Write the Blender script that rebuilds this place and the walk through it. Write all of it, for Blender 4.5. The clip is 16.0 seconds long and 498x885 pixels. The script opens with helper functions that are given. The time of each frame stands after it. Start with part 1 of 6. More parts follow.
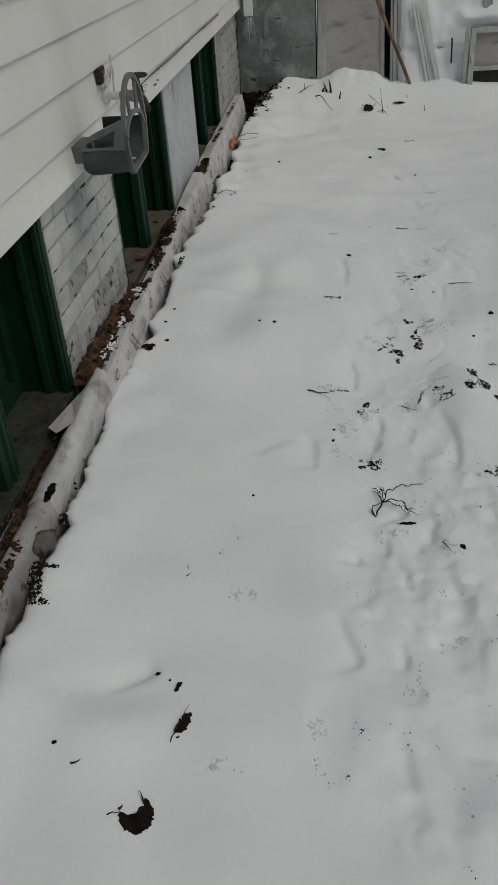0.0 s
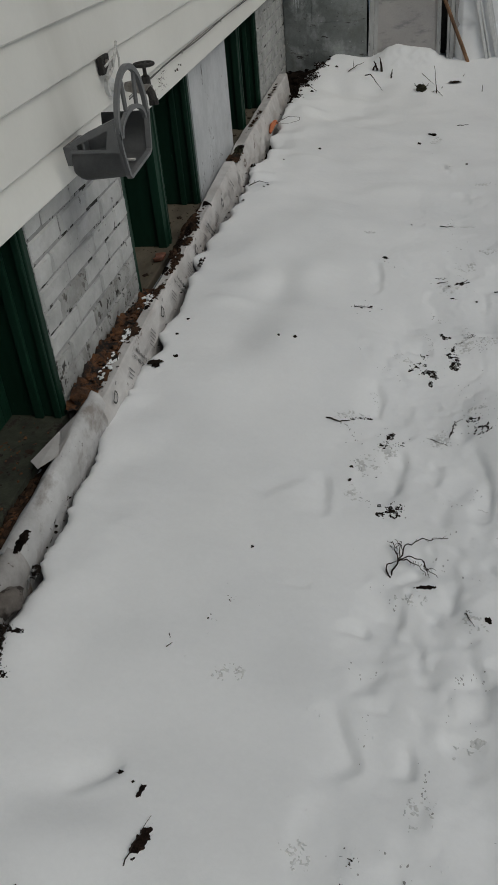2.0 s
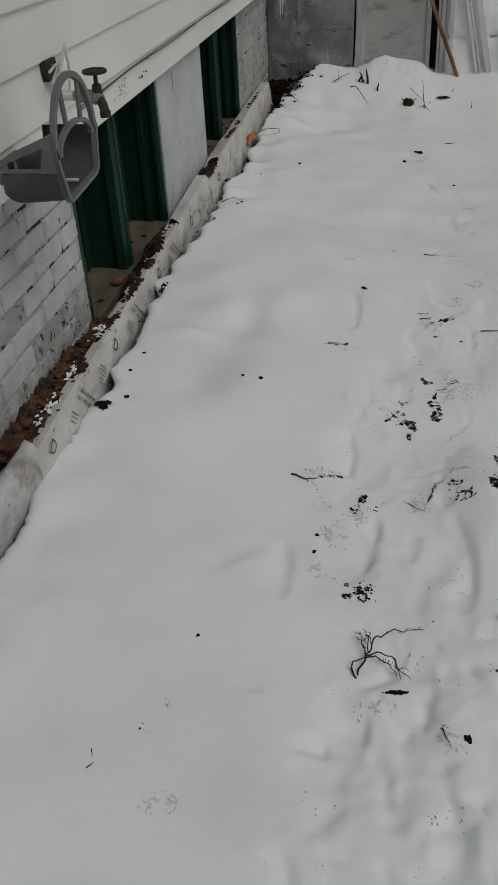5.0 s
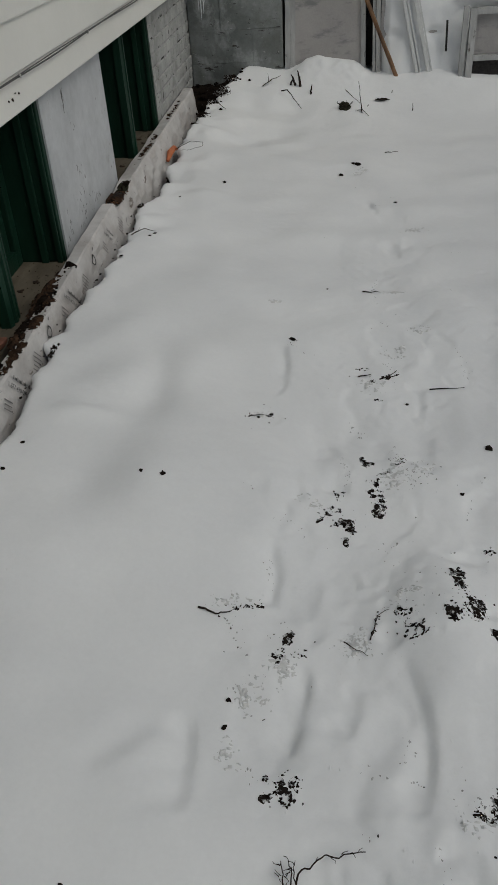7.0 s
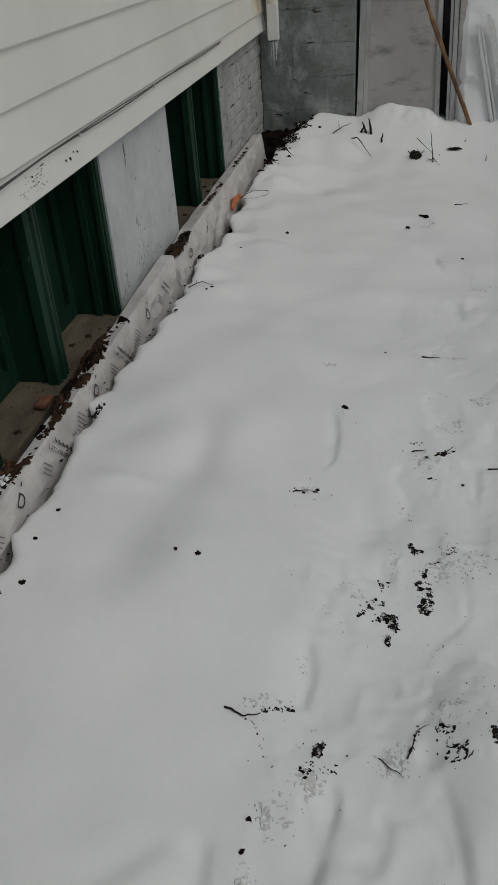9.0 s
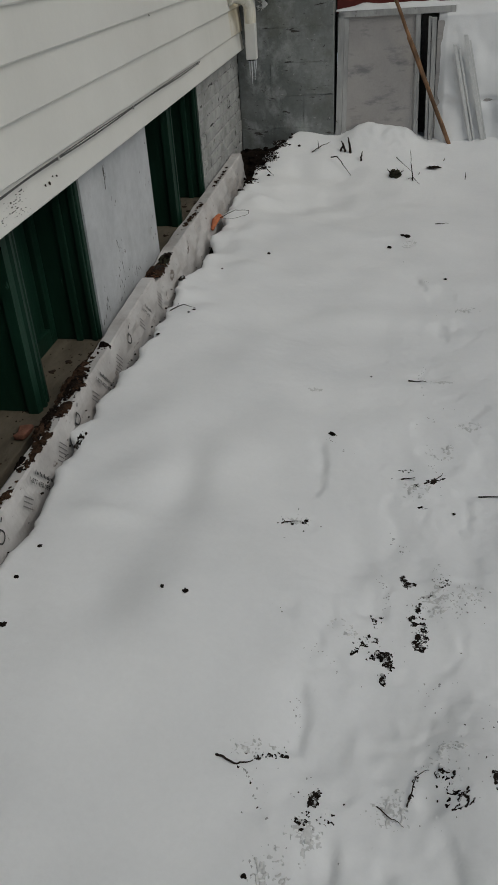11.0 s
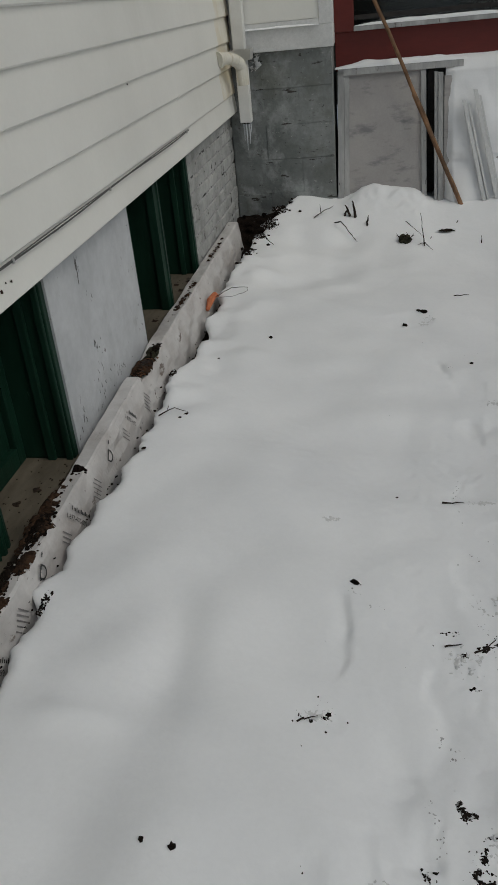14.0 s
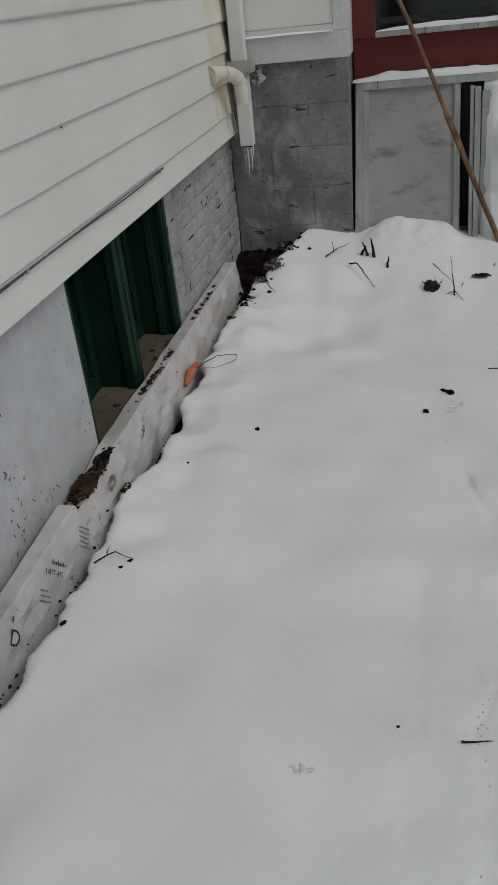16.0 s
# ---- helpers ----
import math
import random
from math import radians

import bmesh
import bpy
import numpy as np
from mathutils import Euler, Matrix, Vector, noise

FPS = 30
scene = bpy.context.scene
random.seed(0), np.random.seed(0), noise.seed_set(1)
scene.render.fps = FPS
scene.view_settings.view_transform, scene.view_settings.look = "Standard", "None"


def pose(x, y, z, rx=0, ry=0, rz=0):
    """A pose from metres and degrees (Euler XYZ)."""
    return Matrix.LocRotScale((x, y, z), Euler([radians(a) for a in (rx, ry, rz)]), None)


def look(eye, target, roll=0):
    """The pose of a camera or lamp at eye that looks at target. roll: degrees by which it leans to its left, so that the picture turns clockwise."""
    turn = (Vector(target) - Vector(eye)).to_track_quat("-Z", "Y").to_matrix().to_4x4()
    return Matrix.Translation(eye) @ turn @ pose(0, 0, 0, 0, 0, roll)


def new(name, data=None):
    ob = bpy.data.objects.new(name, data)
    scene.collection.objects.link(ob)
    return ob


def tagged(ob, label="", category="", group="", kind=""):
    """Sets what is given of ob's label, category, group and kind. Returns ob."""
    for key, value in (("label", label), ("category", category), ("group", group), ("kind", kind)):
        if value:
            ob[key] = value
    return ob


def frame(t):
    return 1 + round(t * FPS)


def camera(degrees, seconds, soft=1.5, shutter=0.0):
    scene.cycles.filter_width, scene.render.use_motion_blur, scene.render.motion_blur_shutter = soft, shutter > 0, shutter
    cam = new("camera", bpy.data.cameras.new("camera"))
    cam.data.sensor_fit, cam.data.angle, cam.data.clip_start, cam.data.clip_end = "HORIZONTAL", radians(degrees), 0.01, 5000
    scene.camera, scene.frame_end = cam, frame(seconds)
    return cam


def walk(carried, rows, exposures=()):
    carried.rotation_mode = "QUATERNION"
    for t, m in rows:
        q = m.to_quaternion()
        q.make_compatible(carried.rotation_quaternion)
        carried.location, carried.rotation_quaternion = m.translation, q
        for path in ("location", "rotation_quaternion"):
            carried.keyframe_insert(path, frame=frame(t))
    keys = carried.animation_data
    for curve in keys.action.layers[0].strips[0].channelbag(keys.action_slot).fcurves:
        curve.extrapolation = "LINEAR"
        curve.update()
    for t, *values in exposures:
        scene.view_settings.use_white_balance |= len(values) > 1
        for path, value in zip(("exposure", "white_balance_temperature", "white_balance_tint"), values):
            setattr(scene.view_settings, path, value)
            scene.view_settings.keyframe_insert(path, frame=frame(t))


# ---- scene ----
cam = camera(33.9, 16.0)
PATH = [
    (0, (0.002, -0.112, 1.302), (-0.237, 1.542, 0.204), -4.5),
    (0.5, (0.08, -0.005, 1.262), (-0.143, 1.639, 0.147), -5.1),
    (1, (0.174, 0.127, 1.264), (-0.148, 1.752, 0.143), -5.5),
    (1.5, (0.154, 0.184, 1.28), (-0.254, 1.774, 0.137), -6.3),
    (2, (0.096, 0.21, 1.289), (-0.272, 1.814, 0.152), -5.7),
    (2.5, (0.058, 0.236, 1.292), (-0.267, 1.857, 0.166), -4.6),
    (3, (0.05, 0.269, 1.285), (-0.225, 1.897, 0.156), -4.0),
    (3.2, (0.036, 0.281, 1.282), (-0.208, 1.915, 0.154), -3.5),
    (5.3, (0.145, 0.545, 1.249), (-0.218, 2.153, 0.117), -3.2),
    (5.5, (0.167, 0.561, 1.256), (-0.234, 2.163, 0.127), -3.7),
    (6, (0.147, 0.729, 1.234), (-0.229, 2.314, 0.074), -3.7),
    (6.5, (0.117, 0.915, 1.232), (-0.113, 2.533, 0.08), -3.4),
    (7, (0.177, 1.066, 1.211), (-0.058, 2.686, 0.062), -4.3),
    (7.5, (0.228, 1.183, 1.227), (-0.165, 2.75, 0.048), -3.9),
    (8, (0.219, 1.211, 1.256), (-0.199, 2.781, 0.089), -4.4),
    (8.5, (0.219, 1.217, 1.257), (-0.182, 2.834, 0.15), -4.4),
    (9, (0.209, 1.22, 1.254), (-0.18, 2.857, 0.173), -4.6),
    (9.5, (0.187, 1.224, 1.26), (-0.184, 2.872, 0.19), -4.3),
    (10, (0.165, 1.236, 1.265), (-0.182, 2.895, 0.205), -4.3),
    (10.2, (0.156, 1.234, 1.271), (-0.181, 2.899, 0.215), -4.1),
    (12.3, (0.223, 1.569, 1.258), (-0.161, 3.222, 0.201), -5.7),
    (12.5, (0.22, 1.629, 1.266), (-0.22, 3.289, 0.241), -5.7),
    (13, (0.178, 1.689, 1.27), (-0.271, 3.406, 0.348), -6.0),
    (13.5, (0.138, 1.744, 1.263), (-0.294, 3.462, 0.334), -6.3),
    (14, (0.112, 1.786, 1.258), (-0.247, 3.502, 0.295), -6.0),
    (14.5, (0.147, 1.915, 1.247), (-0.161, 3.618, 0.245), -6.3),
    (15, (0.217, 2.133, 1.277), (-0.165, 3.823, 0.278), -6.0),
    (15.5, (0.199, 2.37, 1.279), (-0.26, 4.035, 0.269), -6.3),
    (16, (0.169, 2.591, 1.304), (-0.27, 4.279, 0.324), -6.5),
]
walk(cam, [(t, look(eye, target, roll)) for t, eye, target, roll in PATH], exposures=[(0.0, -1.19, 6300, 4.0), (5.5, -1.21, 6300, 4.0), (10.0, -1.24, 6300, 4.0), (12.5, -1.23, 6300, 4.0), (14.0, -1.15, 6250, 4.0), (16.0, -1.12, 6150, 4.0)])

# ---- light ----
world = bpy.data.worlds.new("overcast_sky")
scene.world = world
world.use_nodes = True
wn = world.node_tree.nodes
sky = wn.new("ShaderNodeTexSky")
sky.sky_type = "NISHITA"
sky.sun_disc = False
sky.sun_elevation, sky.sun_rotation = radians(48), radians(113)
sky.dust_density, sky.air_density, sky.ozone_density = 4.0, 1.0, 1.0
wn["Background"].inputs[1].default_value = 0.10
world.node_tree.links.new(sky.outputs[0], wn["Background"].inputs[0])
sun = new("sun", bpy.data.lights.new("sun", "SUN"))
sun.data.energy, sun.data.angle, sun.data.color = 1.55, radians(36), (1.0, 0.97, 0.93)
sun.matrix_world = look((6.2, 0.0, 8.2), (0, 3, 0))


# ---- materials ----
def material(name, dark, light, scale=6.0, rough=0.8, bump=0.3, fine=90.0, metal=0.0, spots=None, spot_scale=14.0, spot_cut=0.62,
             streak=None, vary=0.0, grainy=0.25, streak_scale=9.0, flecks=(), spec=0.5, stretch=(1, 1, 1), depth=0.004):
    """A surface with broad tone, fine grain, relief, optional flaked spots and vertical streaks."""
    m = bpy.data.materials.new(name)
    m.use_nodes = True
    n, lk = m.node_tree.nodes, m.node_tree.links
    b = n["Principled BSDF"]
    geo = n.new("ShaderNodeNewGeometry")
    mp = n.new("ShaderNodeMapping")
    mp.inputs["Scale"].default_value = stretch
    lk.new(geo.outputs["Position"], mp.inputs["Vector"])
    vec = mp.outputs["Vector"]

    def noise_at(s, detail=5.0, roughness=0.6, v=vec):
        t = n.new("ShaderNodeTexNoise")
        t.inputs["Scale"].default_value, t.inputs["Detail"].default_value, t.inputs["Roughness"].default_value = s, detail, roughness
        lk.new(v, t.inputs["Vector"])
        return t.outputs["Fac"]

    def ramp(fac, a, c, ca=(0, 0, 0, 1), cb=(1, 1, 1, 1)):
        r = n.new("ShaderNodeValToRGB")
        r.color_ramp.elements[0].position, r.color_ramp.elements[1].position = a, c
        r.color_ramp.elements[0].color, r.color_ramp.elements[1].color = ca, cb
        lk.new(fac, r.inputs["Fac"])
        return r.outputs["Color"]

    def mix(fac, a, c, kind="MIX"):
        x = n.new("ShaderNodeMix")
        x.data_type, x.blend_type = "RGBA", kind
        if isinstance(fac, float):
            x.inputs["Factor"].default_value = fac
        else:
            lk.new(fac, x.inputs["Factor"])
        for sock, val in ((x.inputs["A"], a), (x.inputs["B"], c)):
            if isinstance(val, tuple):
                sock.default_value = (*val[:3], 1)
            else:
                lk.new(val, sock)
        return x.outputs["Result"]

    col = ramp(noise_at(scale), 0.3, 0.7, (*dark, 1), (*light, 1))
    grain = noise_at(fine, 3.0, 0.7)
    col = mix(grainy, col, ramp(grain, 0.3, 0.75, (0.35, 0.35, 0.35, 1), (1, 1, 1, 1)), "MULTIPLY")
    rel = grain
    if streak:
        ms = n.new("ShaderNodeMapping")
        ms.inputs["Scale"].default_value = (1, 1, 0.12)
        lk.new(geo.outputs["Position"], ms.inputs["Vector"])
        col = mix(ramp(noise_at(streak_scale, 4.0, 0.55, ms.outputs["Vector"]), 0.56, 0.8, (0, 0, 0, 1), (0.55, 0.55, 0.55, 1)), col, streak)
    if spots:
        mask = ramp(noise_at(spot_scale, 7.0, 0.72), spot_cut, spot_cut + 0.035)
        col = mix(mask, col, spots)
    for fcol, fscale, fcut, fstretch, fwide in flecks:
        mf = n.new("ShaderNodeMapping")
        mf.inputs["Scale"].default_value = fstretch
        mf.inputs["Location"].default_value = (fscale * 0.37, 1.3, fcut * 7)
        lk.new(geo.outputs["Position"], mf.inputs["Vector"])
        col = mix(ramp(noise_at(fscale, 6.0, 0.65, mf.outputs["Vector"]), fcut, fcut + fwide), col, fcol)
    if vary:
        info = n.new("ShaderNodeObjectInfo")
        mr = n.new("ShaderNodeMapRange")
        mr.inputs["To Min"].default_value, mr.inputs["To Max"].default_value = 1 - vary, 1.0
        lk.new(info.outputs["Random"], mr.inputs["Value"])
        col = mix(1.0, col, mr.outputs["Result"], "MULTIPLY")
    lk.new(col, b.inputs["Base Color"])
    b.inputs["Specular IOR Level"].default_value = spec
    b.inputs["Roughness"].default_value, b.inputs["Metallic"].default_value = rough, metal
    bp = n.new("ShaderNodeBump")
    bp.inputs["Strength"].default_value, bp.inputs["Distance"].default_value = bump, depth
    lk.new(rel, bp.inputs["Height"])
    lk.new(bp.outputs["Normal"], b.inputs["Normal"])
    return m


SNOW = material("snow", (0.80, 0.808, 0.815), (0.88, 0.885, 0.885), 2.2, 0.85, 0.25, 90.0, depth=0.003, grainy=0.05)
SIDING = material("siding_vinyl", (0.71, 0.705, 0.66), (0.80, 0.795, 0.75), 1.2, 0.42, 0.03, 60.0, streak=(0.56, 0.55, 0.50), streak_scale=2.6, grainy=0.04)
SIDING_STAINED = material("siding_vinyl_stained", (0.60, 0.51, 0.32), (0.78, 0.765, 0.70), 4.0, 0.45, 0.03, 60.0, streak=(0.30, 0.16, 0.045), streak_scale=6.0, grainy=0.05, flecks=(((0.10, 0.065, 0.03), 16.0, 0.64, (1, 1, 0.12), 0.06),))
TRIM = material("white_trim", (0.62, 0.63, 0.62), (0.72, 0.72, 0.71), 5.0, 0.5, 0.08, 70.0)
BRICK = material("painted_brick", (0.385, 0.39, 0.38), (0.58, 0.585, 0.58), 8.0, 0.8, 0.7, 40.0, spots=(0.07, 0.064, 0.06), spot_scale=20.0, spot_cut=0.655, vary=0.10, flecks=(((0.36, 0.36, 0.35), 5.0, 0.53, (1, 1, 1), 0.25), ((0.06, 0.056, 0.052), 30.0, 0.67, (1, 1, 0.4), 0.03)), grainy=0.15)
BRICK_GREY = material("dirty_painted_brick", (0.29, 0.295, 0.285), (0.50, 0.505, 0.495), 6.0, 0.85, 0.8, 40.0, spots=(0.06, 0.055, 0.05), spot_scale=20.0, spot_cut=0.615, vary=0.12, flecks=(((0.20, 0.205, 0.195), 4.0, 0.50, (1, 1, 1), 0.25), ((0.05, 0.046, 0.042), 30.0, 0.64, (1, 1, 0.5), 0.03)))
MORTAR = material("painted_mortar", (0.22, 0.22, 0.215), (0.50, 0.50, 0.495), 9.0, 0.95, 0.8, 60.0, spots=(0.028, 0.026, 0.024), spot_scale=9.0, spot_cut=0.55)
PLASTER = material("painted_render", (0.43, 0.445, 0.46), (0.565, 0.58, 0.595), 3.5, 0.75, 0.45, 26.0, flecks=(((0.34, 0.35, 0.36), 5.0, 0.52, (1, 1, 0.7), 0.3), ((0.10, 0.096, 0.092), 9.0, 0.675, (1, 1, 0.5), 0.03), ((0.12, 0.10, 0.09), 30.0, 0.675, (1, 1, 0.7), 0.04), ((0.24, 0.235, 0.225), 3.2, 0.62, (1, 1, 0.5), 0.10)), grainy=0.18)
GREYWALL = material("grey_block_paint", (0.15, 0.163, 0.158), (0.29, 0.306, 0.30), 3.0, 0.85, 0.9, 30.0, spots=(0.06, 0.06, 0.054), spot_scale=13.0, spot_cut=0.645, vary=0.03, flecks=(((0.44, 0.46, 0.45), 6.0, 0.53, (1, 1, 0.8), 0.24), ((0.115, 0.12, 0.10), 4.0, 0.52, (1, 1, 1), 0.22), ((0.40, 0.40, 0.385), 24.0, 0.62, (1, 1, 1.6), 0.08), ((0.045, 0.042, 0.038), 17.0, 0.625, (0.45, 1, 1.8), 0.03), ((0.07, 0.066, 0.06), 46.0, 0.655, (0.7, 1, 1.3), 0.03)), grainy=0.4)
GREEN = material("green_paint", (0.004, 0.021, 0.012), (0.010, 0.044, 0.026), 10.0, 0.55, 0.4, 50.0, spec=0.22, spots=(0.05, 0.11, 0.08), spot_scale=30.0, spot_cut=0.665, stretch=(1, 1, 0.18))
SILLWOOD = material("weathered_sill", (0.065, 0.055, 0.038), (0.165, 0.138, 0.10), 12.0, 0.9, 0.6, 60.0, spots=(0.045, 0.033, 0.022), spot_scale=11.0, spot_cut=0.60, stretch=(1.0, 0.3, 1))
SILLMOSS = material("mossy_sill", (0.014, 0.017, 0.010), (0.055, 0.060, 0.040), 14.0, 0.9, 0.7, 60.0, spots=(0.020, 0.014, 0.010), spot_scale=16.0, spot_cut=0.56)
WRAP = material("printed_plastic", (0.46, 0.44, 0.425), (0.68, 0.665, 0.65), 7.0, 0.45, 0.4, 32.0, spots=(0.10, 0.075, 0.058), spot_scale=24.0, spot_cut=0.645, flecks=(((0.32, 0.28, 0.255), 6.0, 0.53, (1, 0.5, 1), 0.25), ((0.15, 0.12, 0.10), 15.0, 0.635, (1.2, 0.5, 1.2), 0.05)), grainy=0.12)
# grey that paints the shade of small snow dents, and some dirt
DENTGREY = material("dent_shade_and_dirt_grey", (0.26, 0.255, 0.245), (0.60, 0.60, 0.595), 60.0, 0.9, 0.4, 120.0)
SMUDGE = material("mottled_grey_smudge", (0.62, 0.62, 0.61), (0.80, 0.80, 0.795), 45.0, 0.9, 0.6, 120.0, spots=(0.42, 0.415, 0.40), spot_scale=90.0, spot_cut=0.62)
ROLL_END = material("scorched_brown_plastic", (0.045, 0.038, 0.032), (0.20, 0.175, 0.155), 16.0, 0.7, 0.7, 60.0, spots=(0.03, 0.024, 0.02), spot_scale=30.0, spot_cut=0.56)
WRAP_DIRTY = material("stained_plastic", (0.13, 0.125, 0.12), (0.44, 0.425, 0.41), 7.0, 0.6, 0.6, 40.0, spots=(0.06, 0.048, 0.04), spot_scale=15.0, spot_cut=0.575, flecks=(((0.13, 0.075, 0.04), 9.0, 0.54, (1, 0.6, 1), 0.12),))
# darker base tone and more spots than BRICK, for the lowest courses
BRICK_LOW_DARK = material("darker_spotted_low_brick", (0.25, 0.25, 0.24), (0.455, 0.46, 0.45), 14.0, 0.9, 1.0, 40.0, spots=(0.10, 0.094, 0.086), spot_scale=24.0, spot_cut=0.575, vary=0.12, flecks=(((0.26, 0.255, 0.24), 7.0, 0.50, (1, 1, 1), 0.2), ((0.045, 0.042, 0.04), 42.0, 0.60, (1, 1, 0.5), 0.03)))
PATCHSOIL = material("soil_mixed_with_snow", (0.005, 0.0045, 0.004), (0.034, 0.026, 0.021), 40.0, 1.0, 1.0, 120.0, depth=0.008, spots=(0.60, 0.60, 0.60), spot_scale=85.0, spot_cut=0.555, spec=0.05)
PVC_OLD = material("yellowed_pvc", (0.62, 0.585, 0.47), (0.74, 0.72, 0.65), 9.0, 0.45, 0.1, 90.0, streak=(0.42, 0.30, 0.13), streak_scale=14.0, grainy=0.1)
SOIL = material("soil", (0.004, 0.0035, 0.003), (0.024, 0.017, 0.013), 30.0, 1.0, 1.0, 120.0, depth=0.008, spots=(0.25, 0.245, 0.245), spot_scale=80.0, spot_cut=0.665, spec=0.05)
RUST_SOIL = material("rusty_litter", (0.022, 0.012, 0.007), (0.21, 0.088, 0.032), 20.0, 0.95, 1.0, 120.0, depth=0.01, spots=(0.018, 0.013, 0.010), spot_scale=26.0, spot_cut=0.50)
BROWN_SOIL = material("brown_wet_soil", (0.012, 0.008, 0.006), (0.085, 0.048, 0.028), 34.0, 0.95, 1.0, 120.0, depth=0.008, spots=(0.010, 0.008, 0.007), spot_scale=45.0, spot_cut=0.56, spec=0.15)
WRAP_PALE = material("snow_dusted_plastic", (0.40, 0.395, 0.39), (0.64, 0.64, 0.64), 5.0, 0.7, 0.5, 40.0, spots=(0.09, 0.08, 0.07), spot_scale=48.0, spot_cut=0.635, flecks=(((0.26, 0.235, 0.215), 9.0, 0.545, (1, 0.6, 0.6), 0.12), ((0.07, 0.055, 0.045), 18.0, 0.65, (1, 0.7, 1), 0.03)), grainy=0.1)
MOSS = material("frozen_plant", (0.010, 0.011, 0.007), (0.065, 0.062, 0.04), 45.0, 0.95, 1.0, 140.0, spec=0.1, depth=0.008)
TWIG = material("dark_bark", (0.02, 0.015, 0.013), (0.05, 0.038, 0.032), 40.0, 0.9, 0.5, 200.0, spec=0.1)
DEADLEAF = material("dead_leaf", (0.018, 0.014, 0.012), (0.06, 0.042, 0.03), 40.0, 0.85, 0.4, 200.0, spec=0.1)
PLASTIC = material("grey_plastic", (0.115, 0.118, 0.12), (0.15, 0.153, 0.155), 12.0, 0.45, 0.08, 120.0)
IRON = material("dark_iron", (0.025, 0.024, 0.024), (0.06, 0.055, 0.05), 50.0, 0.6, 0.4, 200.0, metal=0.6)
BRASS = material("weathered_brass", (0.16, 0.14, 0.12), (0.36, 0.34, 0.31), 50.0, 0.55, 0.4, 200.0, metal=0.3)
CORD = material("pale_cord", (0.45, 0.44, 0.42), (0.66, 0.65, 0.62), 50.0, 0.9, 0.4, 200.0)
CABLE = material("grey_cable", (0.05, 0.05, 0.048), (0.13, 0.13, 0.125), 30.0, 0.6, 0.2, 120.0)
PVC = material("white_pvc", (0.68, 0.675, 0.64), (0.77, 0.765, 0.74), 8.0, 0.4, 0.05, 90.0, streak=(0.60, 0.52, 0.34), streak_scale=5.0, grainy=0.06)
OLDWOOD = material("weathered_white_wood", (0.28, 0.284, 0.28), (0.52, 0.52, 0.51), 12.0, 0.85, 0.7, 60.0, spots=(0.12, 0.11, 0.10), spot_scale=26.0, spot_cut=0.615, stretch=(1, 1, 0.2))
SHEET = material("cloudy_plastic_sheet", (0.33, 0.315, 0.305), (0.43, 0.41, 0.395), 3.0, 0.5, 0.3, 80.0, flecks=(((0.20, 0.202, 0.202), 10.0, 0.53, (0.6, 1, 1.6), 0.16), ((0.40, 0.37, 0.345), 2.2, 0.50, (1, 1, 1), 0.3)), grainy=0.15)
RED = material("red_paint", (0.100, 0.010, 0.006), (0.150, 0.017, 0.011), 6.0, 0.6, 0.3, 60.0, stretch=(0.3, 1, 1))
POLEWOOD = material("brown_pole_wood", (0.055, 0.026, 0.012), (0.30, 0.16, 0.075), 16.0, 0.7, 0.5, 90.0, stretch=(1, 1, 0.5))
ORANGE = material("orange_plastic", (0.45, 0.10, 0.03), (0.62, 0.22, 0.09), 30.0, 0.6, 0.2, 100.0)
TERRACOTTA = material("broken_brick", (0.16, 0.065, 0.04), (0.27, 0.12, 0.08), 30.0, 0.9, 0.6, 100.0)
INK = material("black_print", (0.03, 0.03, 0.03), (0.05, 0.05, 0.05), 20.0, 0.6, 0.0)
INKGREY = material("grey_print", (0.16, 0.15, 0.15), (0.28, 0.27, 0.27), 30.0, 0.6, 0.0)
DARKROOM = material("basement_wall", (0.05, 0.05, 0.05), (0.09, 0.09, 0.085), 3.0, 0.9, 0.2)
ICE = material("ice", (0.55, 0.58, 0.6), (0.7, 0.72, 0.74), 30.0, 0.15, 0.3)

GLASS = bpy.data.materials.new("dark_window_glass")
GLASS.use_nodes = True
gb = GLASS.node_tree.nodes["Principled BSDF"]
gb.inputs["Base Color"].default_value, gb.inputs["Roughness"].default_value = (0.5, 0.56, 0.53, 1), 0.06
gb.inputs["Transmission Weight"].default_value, gb.inputs["IOR"].default_value = 1.0, 1.45


# ---- building helpers ----
def mesh_of(name, verts, faces, mat, smooth=False):
    me = bpy.data.meshes.new(name)
    me.from_pydata([tuple(v) for v in verts], [], faces)
    me.materials.append(mat)
    if smooth:
        me.polygons.foreach_set("use_smooth", [True] * len(me.polygons))
    me.update()
    return me


def part(name, bm, mat, parent=None, label="", smooth=False):
    me = bpy.data.meshes.new(name)
    bm.to_mesh(me)
    bm.free()
    me.materials.append(mat)
    if smooth:
        me.polygons.foreach_set("use_smooth", [True] * len(me.polygons))
    ob = new(name, me)
    ob.parent = parent
    if label:
        ob["label"] = label
    return ob


def thing(name, at, label, category, group="", kind=""):
    """An empty that parents a thing's parts; parts are given in world places and moved to it."""
    ob = new(name)
    ob.empty_display_size = 0.05
    return tagged(ob, label, category, group, kind)


